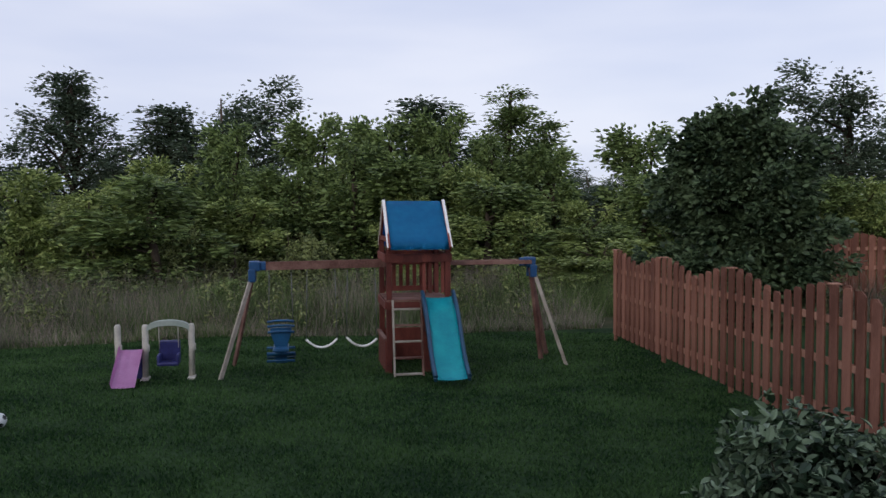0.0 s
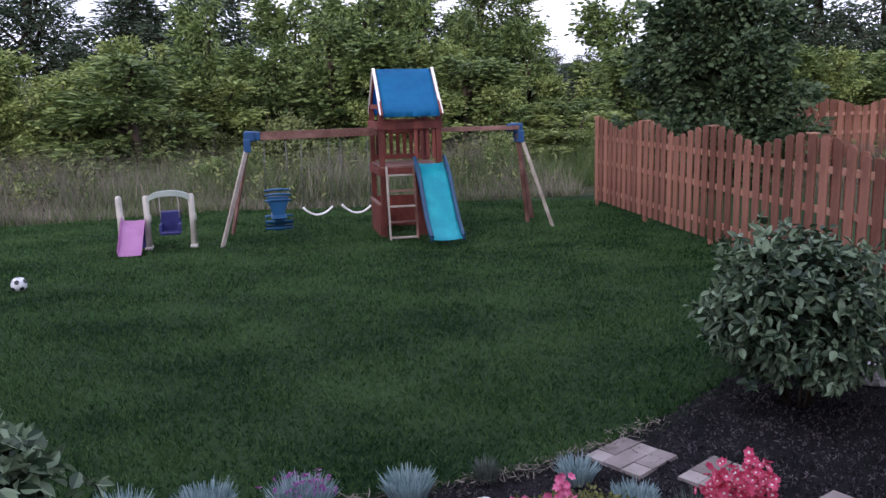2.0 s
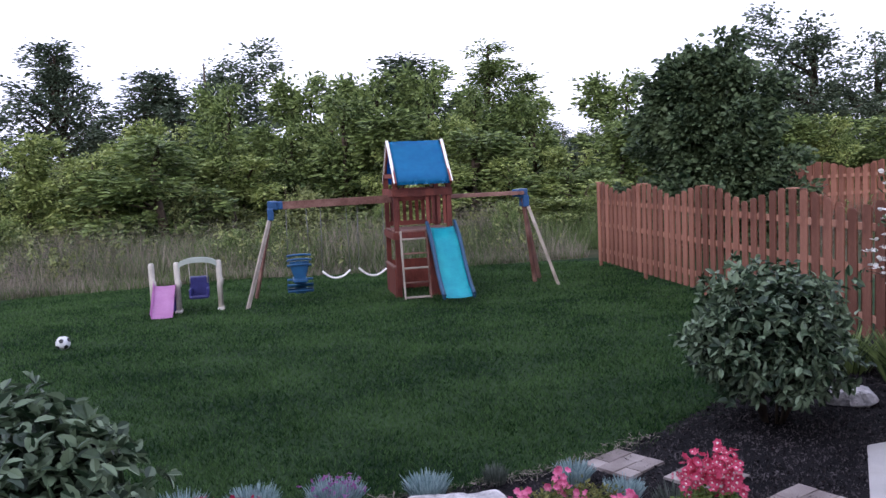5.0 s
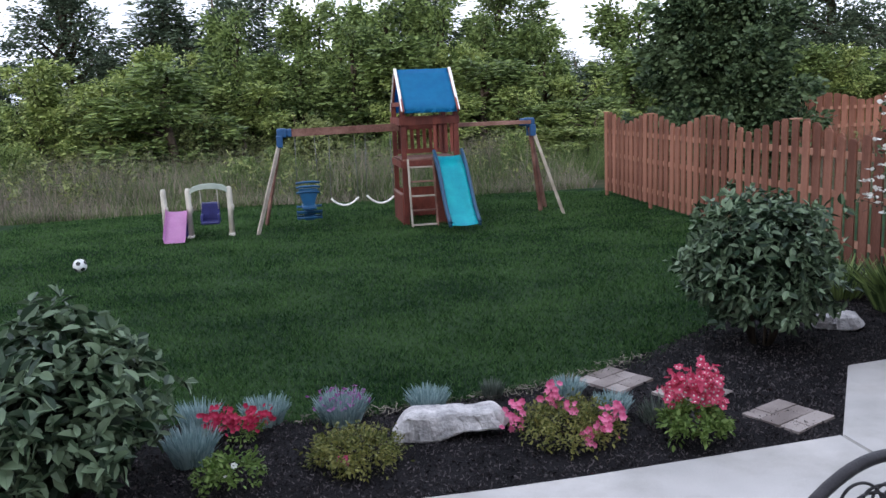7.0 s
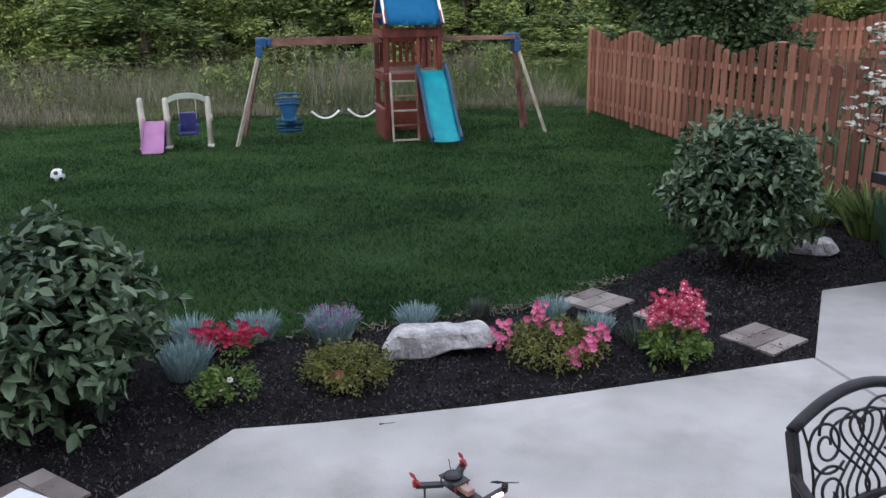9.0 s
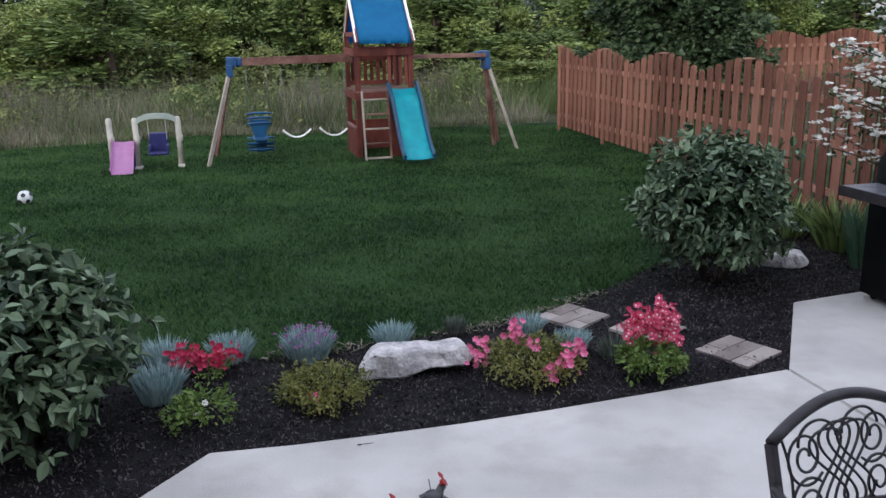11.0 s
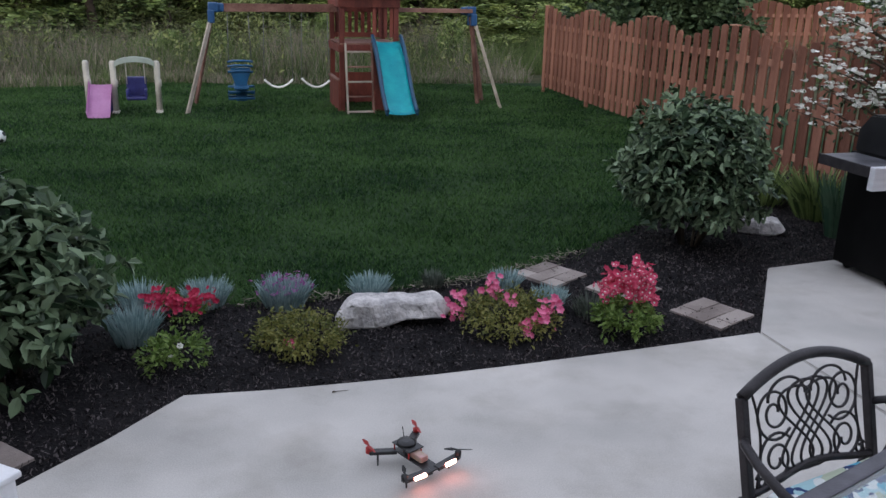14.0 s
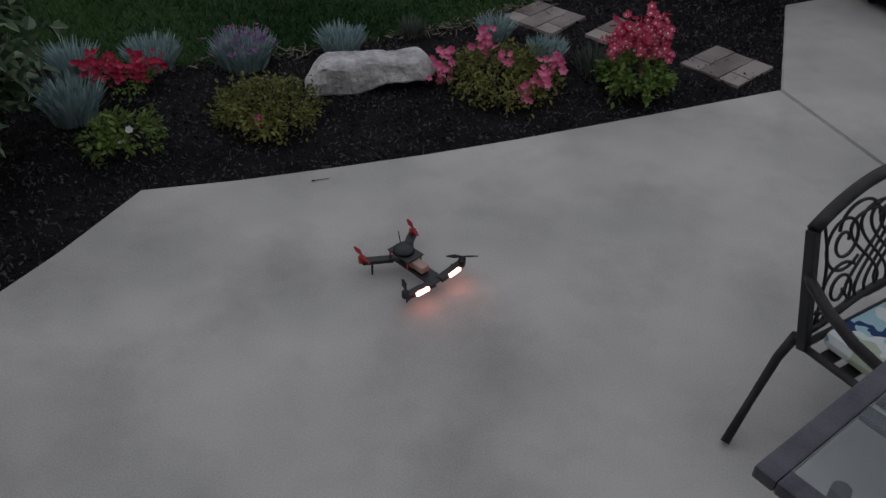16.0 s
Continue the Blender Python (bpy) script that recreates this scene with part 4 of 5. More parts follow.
# ---- garden bushes ----
def bush(name, centre, radii, leaf, count, label, seed, gap=0.0):
    """A shrub of large opposite leaves on many thin stems, dense outside; the shade within is put into darker leaves.
    """
    global rng
    rng = np.random.default_rng(seed)
    t = empty(name, pose(centre[0], centre[1], 0))
    tagged(t, label, "bush")
    R = np.array(radii)
    for i in range(16):
        a = rng.uniform(0, 6.28)
        r = rng.uniform(0.3, 0.85)
        top = np.array((math.cos(a) * r, math.sin(a) * r, rng.uniform(-0.1, 0.8))) * R + (0, 0, centre[2])
        part("stem", tube([(math.cos(a) * 0.08, math.sin(a) * 0.08, -0.03), tuple(top * (0.5, 0.5, 0.55)), tuple(top)], [0.014, 0.010, 0.004], 5), M_bark, t)
    shoots = count // 7
    d = rng.normal(size=(shoots, 3))
    d /= np.linalg.norm(d, axis=1, keepdims=True)
    lump = np.array([1 + 0.30 * noise.noise(tuple(v * 2.3 + seed)) + 0.16 * noise.noise(tuple(v * 6 + seed)) for v in d])
    rad = lump * rng.uniform(0.62, 1.0, shoots) ** 0.8 * np.where(rng.uniform(0, 1, shoots) > 0.97, 1.12, 1.0)
    tips = d * rad[:, None] * R
    pos = np.repeat(tips, 7, 0) + rng.normal(0, leaf * 0.22, (shoots * 7, 3))
    axis = d + np.array((0, 0, 0.45)) + rng.normal(0, 0.25, d.shape)
    axis /= np.linalg.norm(axis, axis=1, keepdims=True)
    u = np.cross(axis, rng.normal(size=d.shape))
    u /= np.linalg.norm(u, axis=1, keepdims=True)
    w = np.cross(axis, u)
    k = np.arange(7) * 2 * math.pi * 0.382
    fan = u[:, None, :] * np.cos(k)[None, :, None] + w[:, None, :] * np.sin(k)[None, :, None] + axis[:, None, :] * np.linspace(0.1, 0.9, 7)[None, :, None]
    way = fan.reshape(-1, 3) + rng.normal(0, 0.15, pos.shape)
    pos[:, 2] += centre[2]
    # the skirt thins out towards the mulch, so the leaves darkened for shade show
    keep = (pos[:, 2] > 0.06) & (np.repeat(rng.uniform(0, 1, shoots), 7) < 0.15 + pos[:, 2] / 0.50)
    part("foliage", quick_mesh("foliage", leaves(pos[keep], way[keep], leaf * rng.uniform(0.6, 1.2, keep.sum()), 0.56, 0.3, 0.25), 5, L_bush), L_bush, t)
    # inner leaves in the darkened colour stand in for shade under the crown
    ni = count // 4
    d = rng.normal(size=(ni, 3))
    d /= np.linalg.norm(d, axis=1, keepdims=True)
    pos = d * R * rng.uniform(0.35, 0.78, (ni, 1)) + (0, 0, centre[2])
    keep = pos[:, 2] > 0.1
    part("inner_foliage", quick_mesh("inner_foliage", leaves(pos[keep], (d + rng.normal(0, 0.8, d.shape))[keep], leaf * rng.uniform(0.7, 1.2, keep.sum()), 0.6), 5, L_bush_shade), L_bush_shade, t)
    return t


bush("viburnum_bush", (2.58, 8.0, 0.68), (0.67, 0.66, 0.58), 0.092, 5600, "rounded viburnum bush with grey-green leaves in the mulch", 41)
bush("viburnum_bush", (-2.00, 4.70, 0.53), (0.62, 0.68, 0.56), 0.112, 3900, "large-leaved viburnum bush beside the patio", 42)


def tufted(name, x, y, radius, height, count, material, label, flower=None, width=0.0055, lean=0.5, n_flower=0, category="plant"):
    """A dome of fine upright stems, some with small flowers at the tips."""
    t = empty(name, pose(x, y, bed_height(x, y) - 0.02))
    tagged(t, label, category)
    a, r = rng.uniform(0, 6.28, count), radius * 0.75 * np.sqrt(rng.uniform(0, 1, count))
    base = np.stack([np.cos(a) * r * 0.7, np.sin(a) * r * 0.7, np.zeros(count)], 1)
    h = height * rng.uniform(0.6, 1.05, count)
    side = np.stack([-np.sin(a + rng.normal(0, 1, count)), np.cos(a), np.zeros(count)], 1) * (width * rng.uniform(0.6, 1.3, count)).reshape(-1, 1)
    out = np.stack([np.cos(a), np.sin(a), np.zeros(count)], 1) * (r / radius * lean * height + rng.normal(0, 0.02, count)).reshape(-1, 1)
    mid = base + out * 0.4 + np.stack([np.zeros(count), np.zeros(count), h * 0.6], 1)
    top = base + out + np.stack([np.zeros(count), np.zeros(count), h], 1)
    v = np.concatenate([np.stack([base - side * 0.6, base + side * 0.6, mid + side, mid - side], 1), np.stack([mid - side, mid + side, top + side * 0.2, top - side * 0.2], 1)], 0)
    part("tuft", quick_mesh("tuft", v, 4, material), material, t)
    if n_flower:
        pick = rng.choice(count, n_flower)
        pos = np.repeat(top[pick], 4, 0) + rng.normal(0, 0.004, (n_flower * 4, 3))
        part("blossoms", quick_mesh("blossoms", leaves(pos, rng.normal(size=pos.shape) + (0, 0, 0.6), 0.02 * rng.uniform(0.7, 1.3, len(pos)), 0.8), 5, flower), flower, t)
    return t


rng = np.random.default_rng(51)
DIAN = "mound of blue-grey dianthus foliage in the mulch"
tufted("dianthus", -0.70, 6.03, 0.26, 0.20, 900, L_dianthus, "mound of blue-grey dianthus with mauve flowers", P_mauve, n_flower=70)
tufted("dianthus", -1.24, 5.96, 0.23, 0.17, 700, L_dianthus, DIAN)
tufted("dianthus", -0.12, 6.28, 0.22, 0.15, 600, L_dianthus, DIAN)
tufted("dianthus", 0.33, 6.54, 0.13, 0.13, 160, L_grey, "small sparse grey tuft in the mulch")
tufted("dianthus", 0.88, 6.57, 0.18, 0.14, 420, L_dianthus, DIAN)
tufted("dianthus", 1.20, 6.23, 0.18, 0.14, 480, L_dianthus, DIAN)
tufted("lavender", 1.50, 6.10, 0.22, 0.16, 200, L_grey, "sparse grey lavender plant in the mulch", width=0.004)
tufted("dianthus", -1.48, 5.28, 0.22, 0.22, 700, L_dianthus, "tall blue-grey dianthus mound beside the bush")
tufted("dianthus", -1.66, 5.80, 0.20, 0.20, 420, L_dianthus, DIAN)


def blossom_mesh(petal, size, eye):
    """One open flower of six cupped petals, with a pale eye where it has one."""
    v, f = [], []
    for k in range(6):
        b = math.pi / 3 * k
        u, w = Vector((math.cos(b), math.sin(b), 0)), Vector((-math.sin(b), math.cos(b), 0))
        k0 = len(v)
        v += [Vector((0, 0, 0)), u * size * 0.6 + w * size * 0.36 + Vector((0, 0, size * 0.25)), u * size + Vector((0, 0, size * 0.3)), u * size * 0.6 - w * size * 0.36 + Vector((0, 0, size * 0.25))]
        f.append((k0, k0 + 1, k0 + 2, k0 + 3))
    if eye:
        k0 = len(v)
        v += [Vector((size * 0.26 * math.cos(math.pi / 3 * k), size * 0.26 * math.sin(math.pi / 3 * k), size * 0.24)) for k in range(6)]
        f.append(tuple(range(k0, k0 + 6)))
    me = mesh_of("blossom", v, f, petal)
    if eye:
        me.materials.append(eye)
        me.polygons[-1].material_index = 1
    return me


def flowering(name, x, y, radius, height, leaf_mat, petal_mat, n_leaf, blooms, bloom, label, leaf=0.03, eye=None):
    """A low leafy plant with clusters of five-petalled flowers; blooms: (dx, dy, z, spread, count)."""
    t = empty(name, pose(x, y, bed_height(x, y) - 0.02))
    tagged(t, label, "plant")
    for i in range(9):
        a = rng.uniform(0, 6.28)
        r = radius * rng.uniform(0.3, 0.9)
        part("stem", tube([(0, 0, 0), (math.cos(a) * r * 0.5, math.sin(a) * r * 0.5, height * 0.4), (math.cos(a) * r, math.sin(a) * r, height * 0.75)], [0.005, 0.004, 0.002], 4), M_bark, t)
    cl = max(12, n_leaf // 22)
    a, r = rng.uniform(0, 6.28, cl), radius * np.sqrt(rng.uniform(0.02, 1, cl))
    cz = height * (0.30 + 0.6 * np.sqrt(np.clip(1 - (r / radius) ** 2, 0, 1)) * rng.uniform(0.5, 1, cl))
    cen = np.stack([np.cos(a) * r, np.sin(a) * r, cz], 1)
    pos = np.repeat(cen, 22, 0) + rng.normal(0, radius * 0.11, (cl * 22, 3))
    keep = pos[:, 2] > 0.01
    pos = pos[keep]
    way = pos - (0, 0, height * 0.2) + rng.normal(0, radius * 0.7, pos.shape)
    part("foliage", quick_mesh("foliage", leaves(pos, way, leaf * rng.uniform(0.6, 1.3, len(pos)), 0.55), 5, leaf_mat), leaf_mat, t)
    me = blossom_mesh(petal_mat, bloom, eye)
    for dx, dy, z, spread, count in blooms:
        for k in range(count):
            face = Vector(rng.normal(0, 0.5, 3)) + Vector((0.0, -0.6, 0.6))
            ob = new("blossom", me)
            ob.parent = t
            at = Vector((dx, dy, z)) + Vector(rng.normal(0, 1, 3) * spread)
            ob.matrix_local = Matrix.LocRotScale(at, face.to_track_quat("Z", "Y"), Vector((1, 1, 1)) * rng.uniform(0.75, 1.2))
    return t


AZ = "low azalea with yellow-green leaves and pink flowers"
flowering("azalea", -0.42, 5.36, 0.28, 0.19, L_azalea, P_pink, 2300, [(-0.02, -0.20, 0.10, 0.02, 8)], 0.026, "low azalea with yellow-green leaves and one pink flower cluster", 0.028)
flowering("azalea", 0.88, 5.84, 0.33, 0.19, L_azalea, P_pink, 2700, [(0.26, -0.16, 0.16, 0.045, 24), (0.32, -0.06, 0.20, 0.03, 12), (0.14, -0.24, 0.09, 0.03, 12), (-0.10, 0.12, 0.24, 0.04, 20), (0.02, -0.02, 0.21, 0.025, 7), (-0.34, 0.04, 0.15, 0.035, 14), (-0.36, -0.04, 0.09, 0.03, 9)], 0.028, AZ, 0.028)
flowering("columbine", 1.69, 5.81, 0.22, 0.24, L_colum, P_red, 1100, [(0.02, 0.06, 0.36, 0.055, 60), (0.10, 0.08, 0.42, 0.04, 36), (-0.11, 0.06, 0.35, 0.05, 44), (0.12, 0.04, 0.27, 0.04, 28), (0.0, 0.05, 0.29, 0.06, 34)], 0.028, "columbine with fresh green leaves and pink white-eyed flowers", 0.038, P_white)
flowering("columbine", -1.11, 4.99, 0.19, 0.18, L_colum, P_white, 700, [(0.05, -0.1, 0.12, 0.03, 3)], 0.02, "low yellow-green columbine foliage with a few white flowers", 0.034)
flowering("columbine", -1.34, 5.60, 0.20, 0.16, L_colum, P_crimson, 420, [(-0.12, 0.0, 0.17, 0.035, 44), (0.02, -0.02, 0.16, 0.035, 44), (0.14, 0.0, 0.16, 0.03, 34), (0.24, 0.04, 0.18, 0.025, 20), (0.12, 0.08, 0.22, 0.02, 10)], 0.022, "red columbine in bloom beside the bush", 0.03)
tufted("iris_clump", 4.15, 9.15, 0.42, 0.50, 260, L_mid, "clump of blade-leaved daylilies at the fence", width=0.014, lean=0.9)
tufted("iris_clump", 4.10, 8.45, 0.26, 0.62, 120, L_iris, "clump of upright grey-green iris leaves", width=0.018, lean=0.35)
tufted("iris_clump", 3.75, 9.7, 0.4, 0.42, 220, L_mid, "clump of blade-leaved daylilies at the fence", width=0.014, lean=0.9)

# flowering dogwood by the fence: flat tiers of bracts over thin spreading branches
rng = np.random.default_rng(62)
dog = empty("dogwood_tree", pose(4.75, 9.10, LAWN))
tagged(dog, "dogwood with open branches and white blossoms", "tree")
part("trunk", tube([(0, 0, 0), (0.03, 0.02, 0.7), (-0.04, 0.0, 1.5), (0.02, 0.03, 2.5)], [0.05, 0.042, 0.03, 0.012], 7), M_bark, dog)
flower_at, leaf_at = [], []
for tier in range(7):
    z = 1.05 + 0.24 * tier
    reach = 1.22 * (1 - 0.075 * tier)
    for i in range(7):
        a = 2 * math.pi * (i + rng.uniform(0, 0.8)) / 7 + tier
        r = reach * rng.uniform(0.7, 1.05)
        tip = np.array((r * math.cos(a), r * math.sin(a), z + rng.uniform(0.02, 0.16)))
        root = np.array((0, 0, z - 0.28))
        knee = root * 0.45 + tip * 0.55 + (0, 0, 0.03)
        part("limb", tube([tuple(root), tuple(knee), tuple(tip)], [0.014, 0.009, 0.003], 5), M_bark, dog)
        for f in np.linspace(0.42, 1.0, 8):
            c = root + (tip - root) * f + rng.normal(0, 1, 3) * (0.07, 0.07, 0.015) + (0, 0, 0.05)
            for k in range(rng.integers(1, 4)):
                flower_at.append(c + rng.normal(0, 1, 3) * (0.055, 0.055, 0.012))
            for k in range(3):
                leaf_at.append(c + rng.normal(0, 1, 3) * (0.08, 0.08, 0.02) - (0, 0, 0.05))
cen = np.array(flower_at)
n = len(cen)
spin = rng.uniform(0, 1.57, n)
lift = rng.normal(0.12, 0.12, n)
ps = np.concatenate([cen] * 4)
ws = np.concatenate([np.stack([np.cos(k * math.pi / 2 + spin), np.sin(k * math.pi / 2 + spin), lift], 1) for k in range(4)])
part("blossoms", quick_mesh("blossoms", leaves(ps, ws, 0.052 * np.tile(rng.uniform(0.75, 1.2, n), 4), 0.9, 0.1, 0.12), 5, P_white), P_white, dog)
la = np.array(leaf_at)
part("foliage", quick_mesh("foliage", leaves(la, rng.normal(size=la.shape) - (0, 0, 0.3), 0.06 * rng.uniform(0.7, 1.3, len(la)), 0.55), 5, L_maple), L_maple, dog)

# ---- stones ----


def boulder(name, x, y, size, turn, label, seed, foot=1.0):
    """A quarried slab of stone with split faces; foot: how much of its length reaches down to the soil."""
    stations, sides = 30, 18
    bm = bmesh.new()
    rings = []
    for i in range(stations + 1):
        u = i / stations
        end = min(1.0, 0.62 + 8 * min(u, 1 - u))
        low = -0.03 if u < foot * 0.8 else -0.03 + (0.20 * size[2] + 0.03) * min(1, (u - foot * 0.8) / 0.25)
        top = size[2] * (0.80 + 0.20 * min(1, u / 0.12)) + 0.006 * math.sin(u * 17 + seed)
        deep = size[1] / 2 * (0.72 + 0.28 * math.sin(math.pi * (0.15 + 0.7 * u)))
        ring = []
        for k in range(sides):
            q = 2 * math.pi * k / sides
            c, d = math.cos(q), math.sin(q)
            c, d = math.copysign(abs(c) ** 0.32, c), math.copysign(abs(d) ** 0.32, d)
            v = Vector(((u - 0.5) * size[0] + 0.05 * d * (0.5 - u), c * deep * end * (1 - 0.12 * d), (low + top) / 2 + d * (top - low) / 2 * end))
            # split faces: broad flat steps, then grain
            step = noise.cell(Vector((v.x * 9 + v.z * 4 + seed, v.z * 11, v.y * 5)))
            v += Vector((c * 0.3, c, 0.35 * d)) * 0.016 * step
            v += noise.noise_vector(v * 9 + Vector((seed, 0, 0))) * 0.008 + noise.noise_vector(v * 38) * 0.005
            ring.append(bm.verts.new(v))
        rings.append(ring)
    for a, b in zip(rings, rings[1:]):
        for k in range(sides):
            bm.faces.new((a[k], a[(k + 1) % sides], b[(k + 1) % sides], b[k]))
    bm.faces.new(rings[0])
    bm.faces.new(rings[-1][::-1])
    bmesh.ops.recalc_face_normals(bm, faces=bm.faces)
    ob = part(name, bm, M_rock, None)
    ob.matrix_world = pose(x, y, 0.0, 0, 0, turn)
    return tagged(ob, label, "stone")


boulder("boulder", 0.105, 5.83, (0.74, 0.25, 0.16), 13, "long pale limestone boulder lying in the mulch", 5, 0.45)
boulder("boulder", 3.37, 8.52, (0.40, 0.30, 0.11), -10, "flat pale stone lying behind the bush", 8)


def stepping_stone(x, y, turn, label):
    """A square stepping stone cast as a basket of small bricks with recessed joints."""
    t = empty("stepping_stone", pose(x, y, -0.014, 0, 0, turn))
    tagged(t, label, "paver", "stepping stones")
    part("base", slab((-0.215, -0.215, -0.05), (0.215, 0.215, -0.002), 0.004), M_paver, t)
    g = 0.143
    for i, (x0, y0, x1, y1) in enumerate([(0, 0, 1, 1), (1, 0, 3, 1), (0, 1, 2, 2), (2, 1, 3, 2), (0, 2, 1, 3), (1, 2, 3, 3)]):
        part("brick", slab((-0.2145 + x0 * g + 0.003, -0.2145 + y0 * g + 0.003, -0.004), (-0.2145 + x1 * g - 0.003, -0.2145 + y1 * g - 0.003, 0.012 + 0.002 * (i % 3)), 0.004), M_paver, t)
    return t


STEP = "square stepping stone with a small-brick pattern set in mulch"
stepping_stone(2.365, 6.22, 43, STEP)
stepping_stone(1.80, 6.66, 49, STEP)
stepping_stone(1.25, 6.93, 49, STEP)
stepping_stone(-1.66, 3.80, -28, "brown stepping stone beside the patio edge")


# ---- grill ----
grill = empty("gas_grill", pose(3.87, 6.86, 0, 0, 0, 19) @ Matrix.Diagonal((1.1, 1.1, 1.1, 1)))
tagged(grill, "black gas grill with side shelf and steel control panel", "grill")
W, D = 1.0, 0.58
bm = slab((0.0, 0.0, 0.045), (W, D, 0.74), 0.012)
body = part("cart", bm, M_black, grill)
part("door", slab((0.06, -0.016, 0.12), (0.49, 0.004, 0.70), 0.006), M_maroon, body, "maroon cart door")
part("door", slab((0.51, -0.016, 0.12), (0.94, 0.004, 0.70), 0.006), M_maroon, body, "maroon cart door")
for x in (0.45, 0.55):
    part("door_handle", tube([(x, -0.02, 0.5), (x, -0.045, 0.52), (x, -0.045, 0.64), (x, -0.02, 0.66)], 0.008), M_steel, body)
for x in (0.08, 0.92):
    for y in (0.08, 0.5):
        bm = tube([(x - 0.02, y, 0.032), (x + 0.02, y, 0.032)], 0.032, 12)
        part("caster", bm, M_black, grill)
part("firebox", slab((0.0, 0.02, 0.74), (W, D, 0.90), 0.015), M_black, grill)
bm = bmesh.new()
prof = [(-0.05, 0.74), (-0.075, 0.77), (-0.03, 0.905), (0.03, 0.905), (0.03, 0.74)]
a_ = [bm.verts.new((-0.02, y, z)) for y, z in prof]
b_ = [bm.verts.new((W + 0.02, y, z)) for y, z in prof]
bm.faces.new(a_[::-1])
bm.faces.new(b_)
for i in range(5):
    bm.faces.new((a_[i], a_[(i + 1) % 5], b_[(i + 1) % 5], b_[i]))
panel = part("control_panel", bm, M_steel, grill, "brushed steel control panel")
for x in (0.12, 0.36, 0.60, 0.84):
    bm = tube([(x, -0.055, 0.835), (x, -0.085, 0.826), (x, -0.09, 0.825)], [0.034, 0.03, 0.012], 14)
    part("knob", bm, M_metal, panel)
bm = bmesh.new()
prof = [(0.02, 0.90), (0.0, 0.96), (0.10, 1.14), (0.20, 1.20), (0.46, 1.18), (0.56, 1.06), (0.57, 0.90)]
a_ = [bm.verts.new((0.02, y, z)) for y, z in prof]
b_ = [bm.verts.new((W - 0.02, y, z)) for y, z in prof]
bm.faces.new(a_[::-1])
bm.faces.new(b_)
for i in range(7):
    bm.faces.new((a_[i], a_[(i + 1) % 7], b_[(i + 1) % 7], b_[i]))
bmesh.ops.bevel(bm, geom=bm.edges[:], offset=0.012, segments=2, affect="EDGES")
lid = part("lid", bm, M_lid, grill, "black enamelled hood")
part("lid_handle", tube([(0.14, 0.0, 0.985), (0.14, -0.05, 0.99), (0.86, -0.05, 0.99), (0.86, 0.0, 0.985)], 0.013), M_steel, lid)
part("badge", slab((0.30, 0.012, 1.02), (0.42, 0.030, 1.05), 0.003, None), M_steel, lid)
for x0, x1 in ((-0.34, -0.02), (W + 0.02, W + 0.34)):
    s_ = part("side_shelf", slab((x0, 0.0, 0.865), (x1, 0.50, 0.90), 0.008), M_shelf, grill, "speckled grey side shelf")
    part("shelf_front", slab((x0, -0.05, 0.745), (x1, 0.0, 0.908), 0.008), M_steel, s_)
    part("knob", tube([((x0 + x1) / 2, -0.05, 0.83), ((x0 + x1) / 2, -0.08, 0.83), ((x0 + x1) / 2, -0.088, 0.83)], [0.034, 0.030, 0.012], 14), M_metal, s_)
    part("shelf_edge", slab((x0 - 0.004 if x0 < 0 else x1 - 0.012, 0.0, 0.83), (x0 + 0.012 if x0 < 0 else x1 + 0.004, 0.50, 0.905), 0.004), M_metal, s_)


# ---- patio furniture ----
def spiral(cx, cz, r0, r1, turns, start, n=30):
    pts = []
    for i in range(n):
        s = i / (n - 1)
        r = r0 + (r1 - r0) * s
        a = start + turns * 2 * math.pi * s
        pts.append((cx + r * math.cos(a), 0.0, cz + r * math.sin(a)))
    return pts


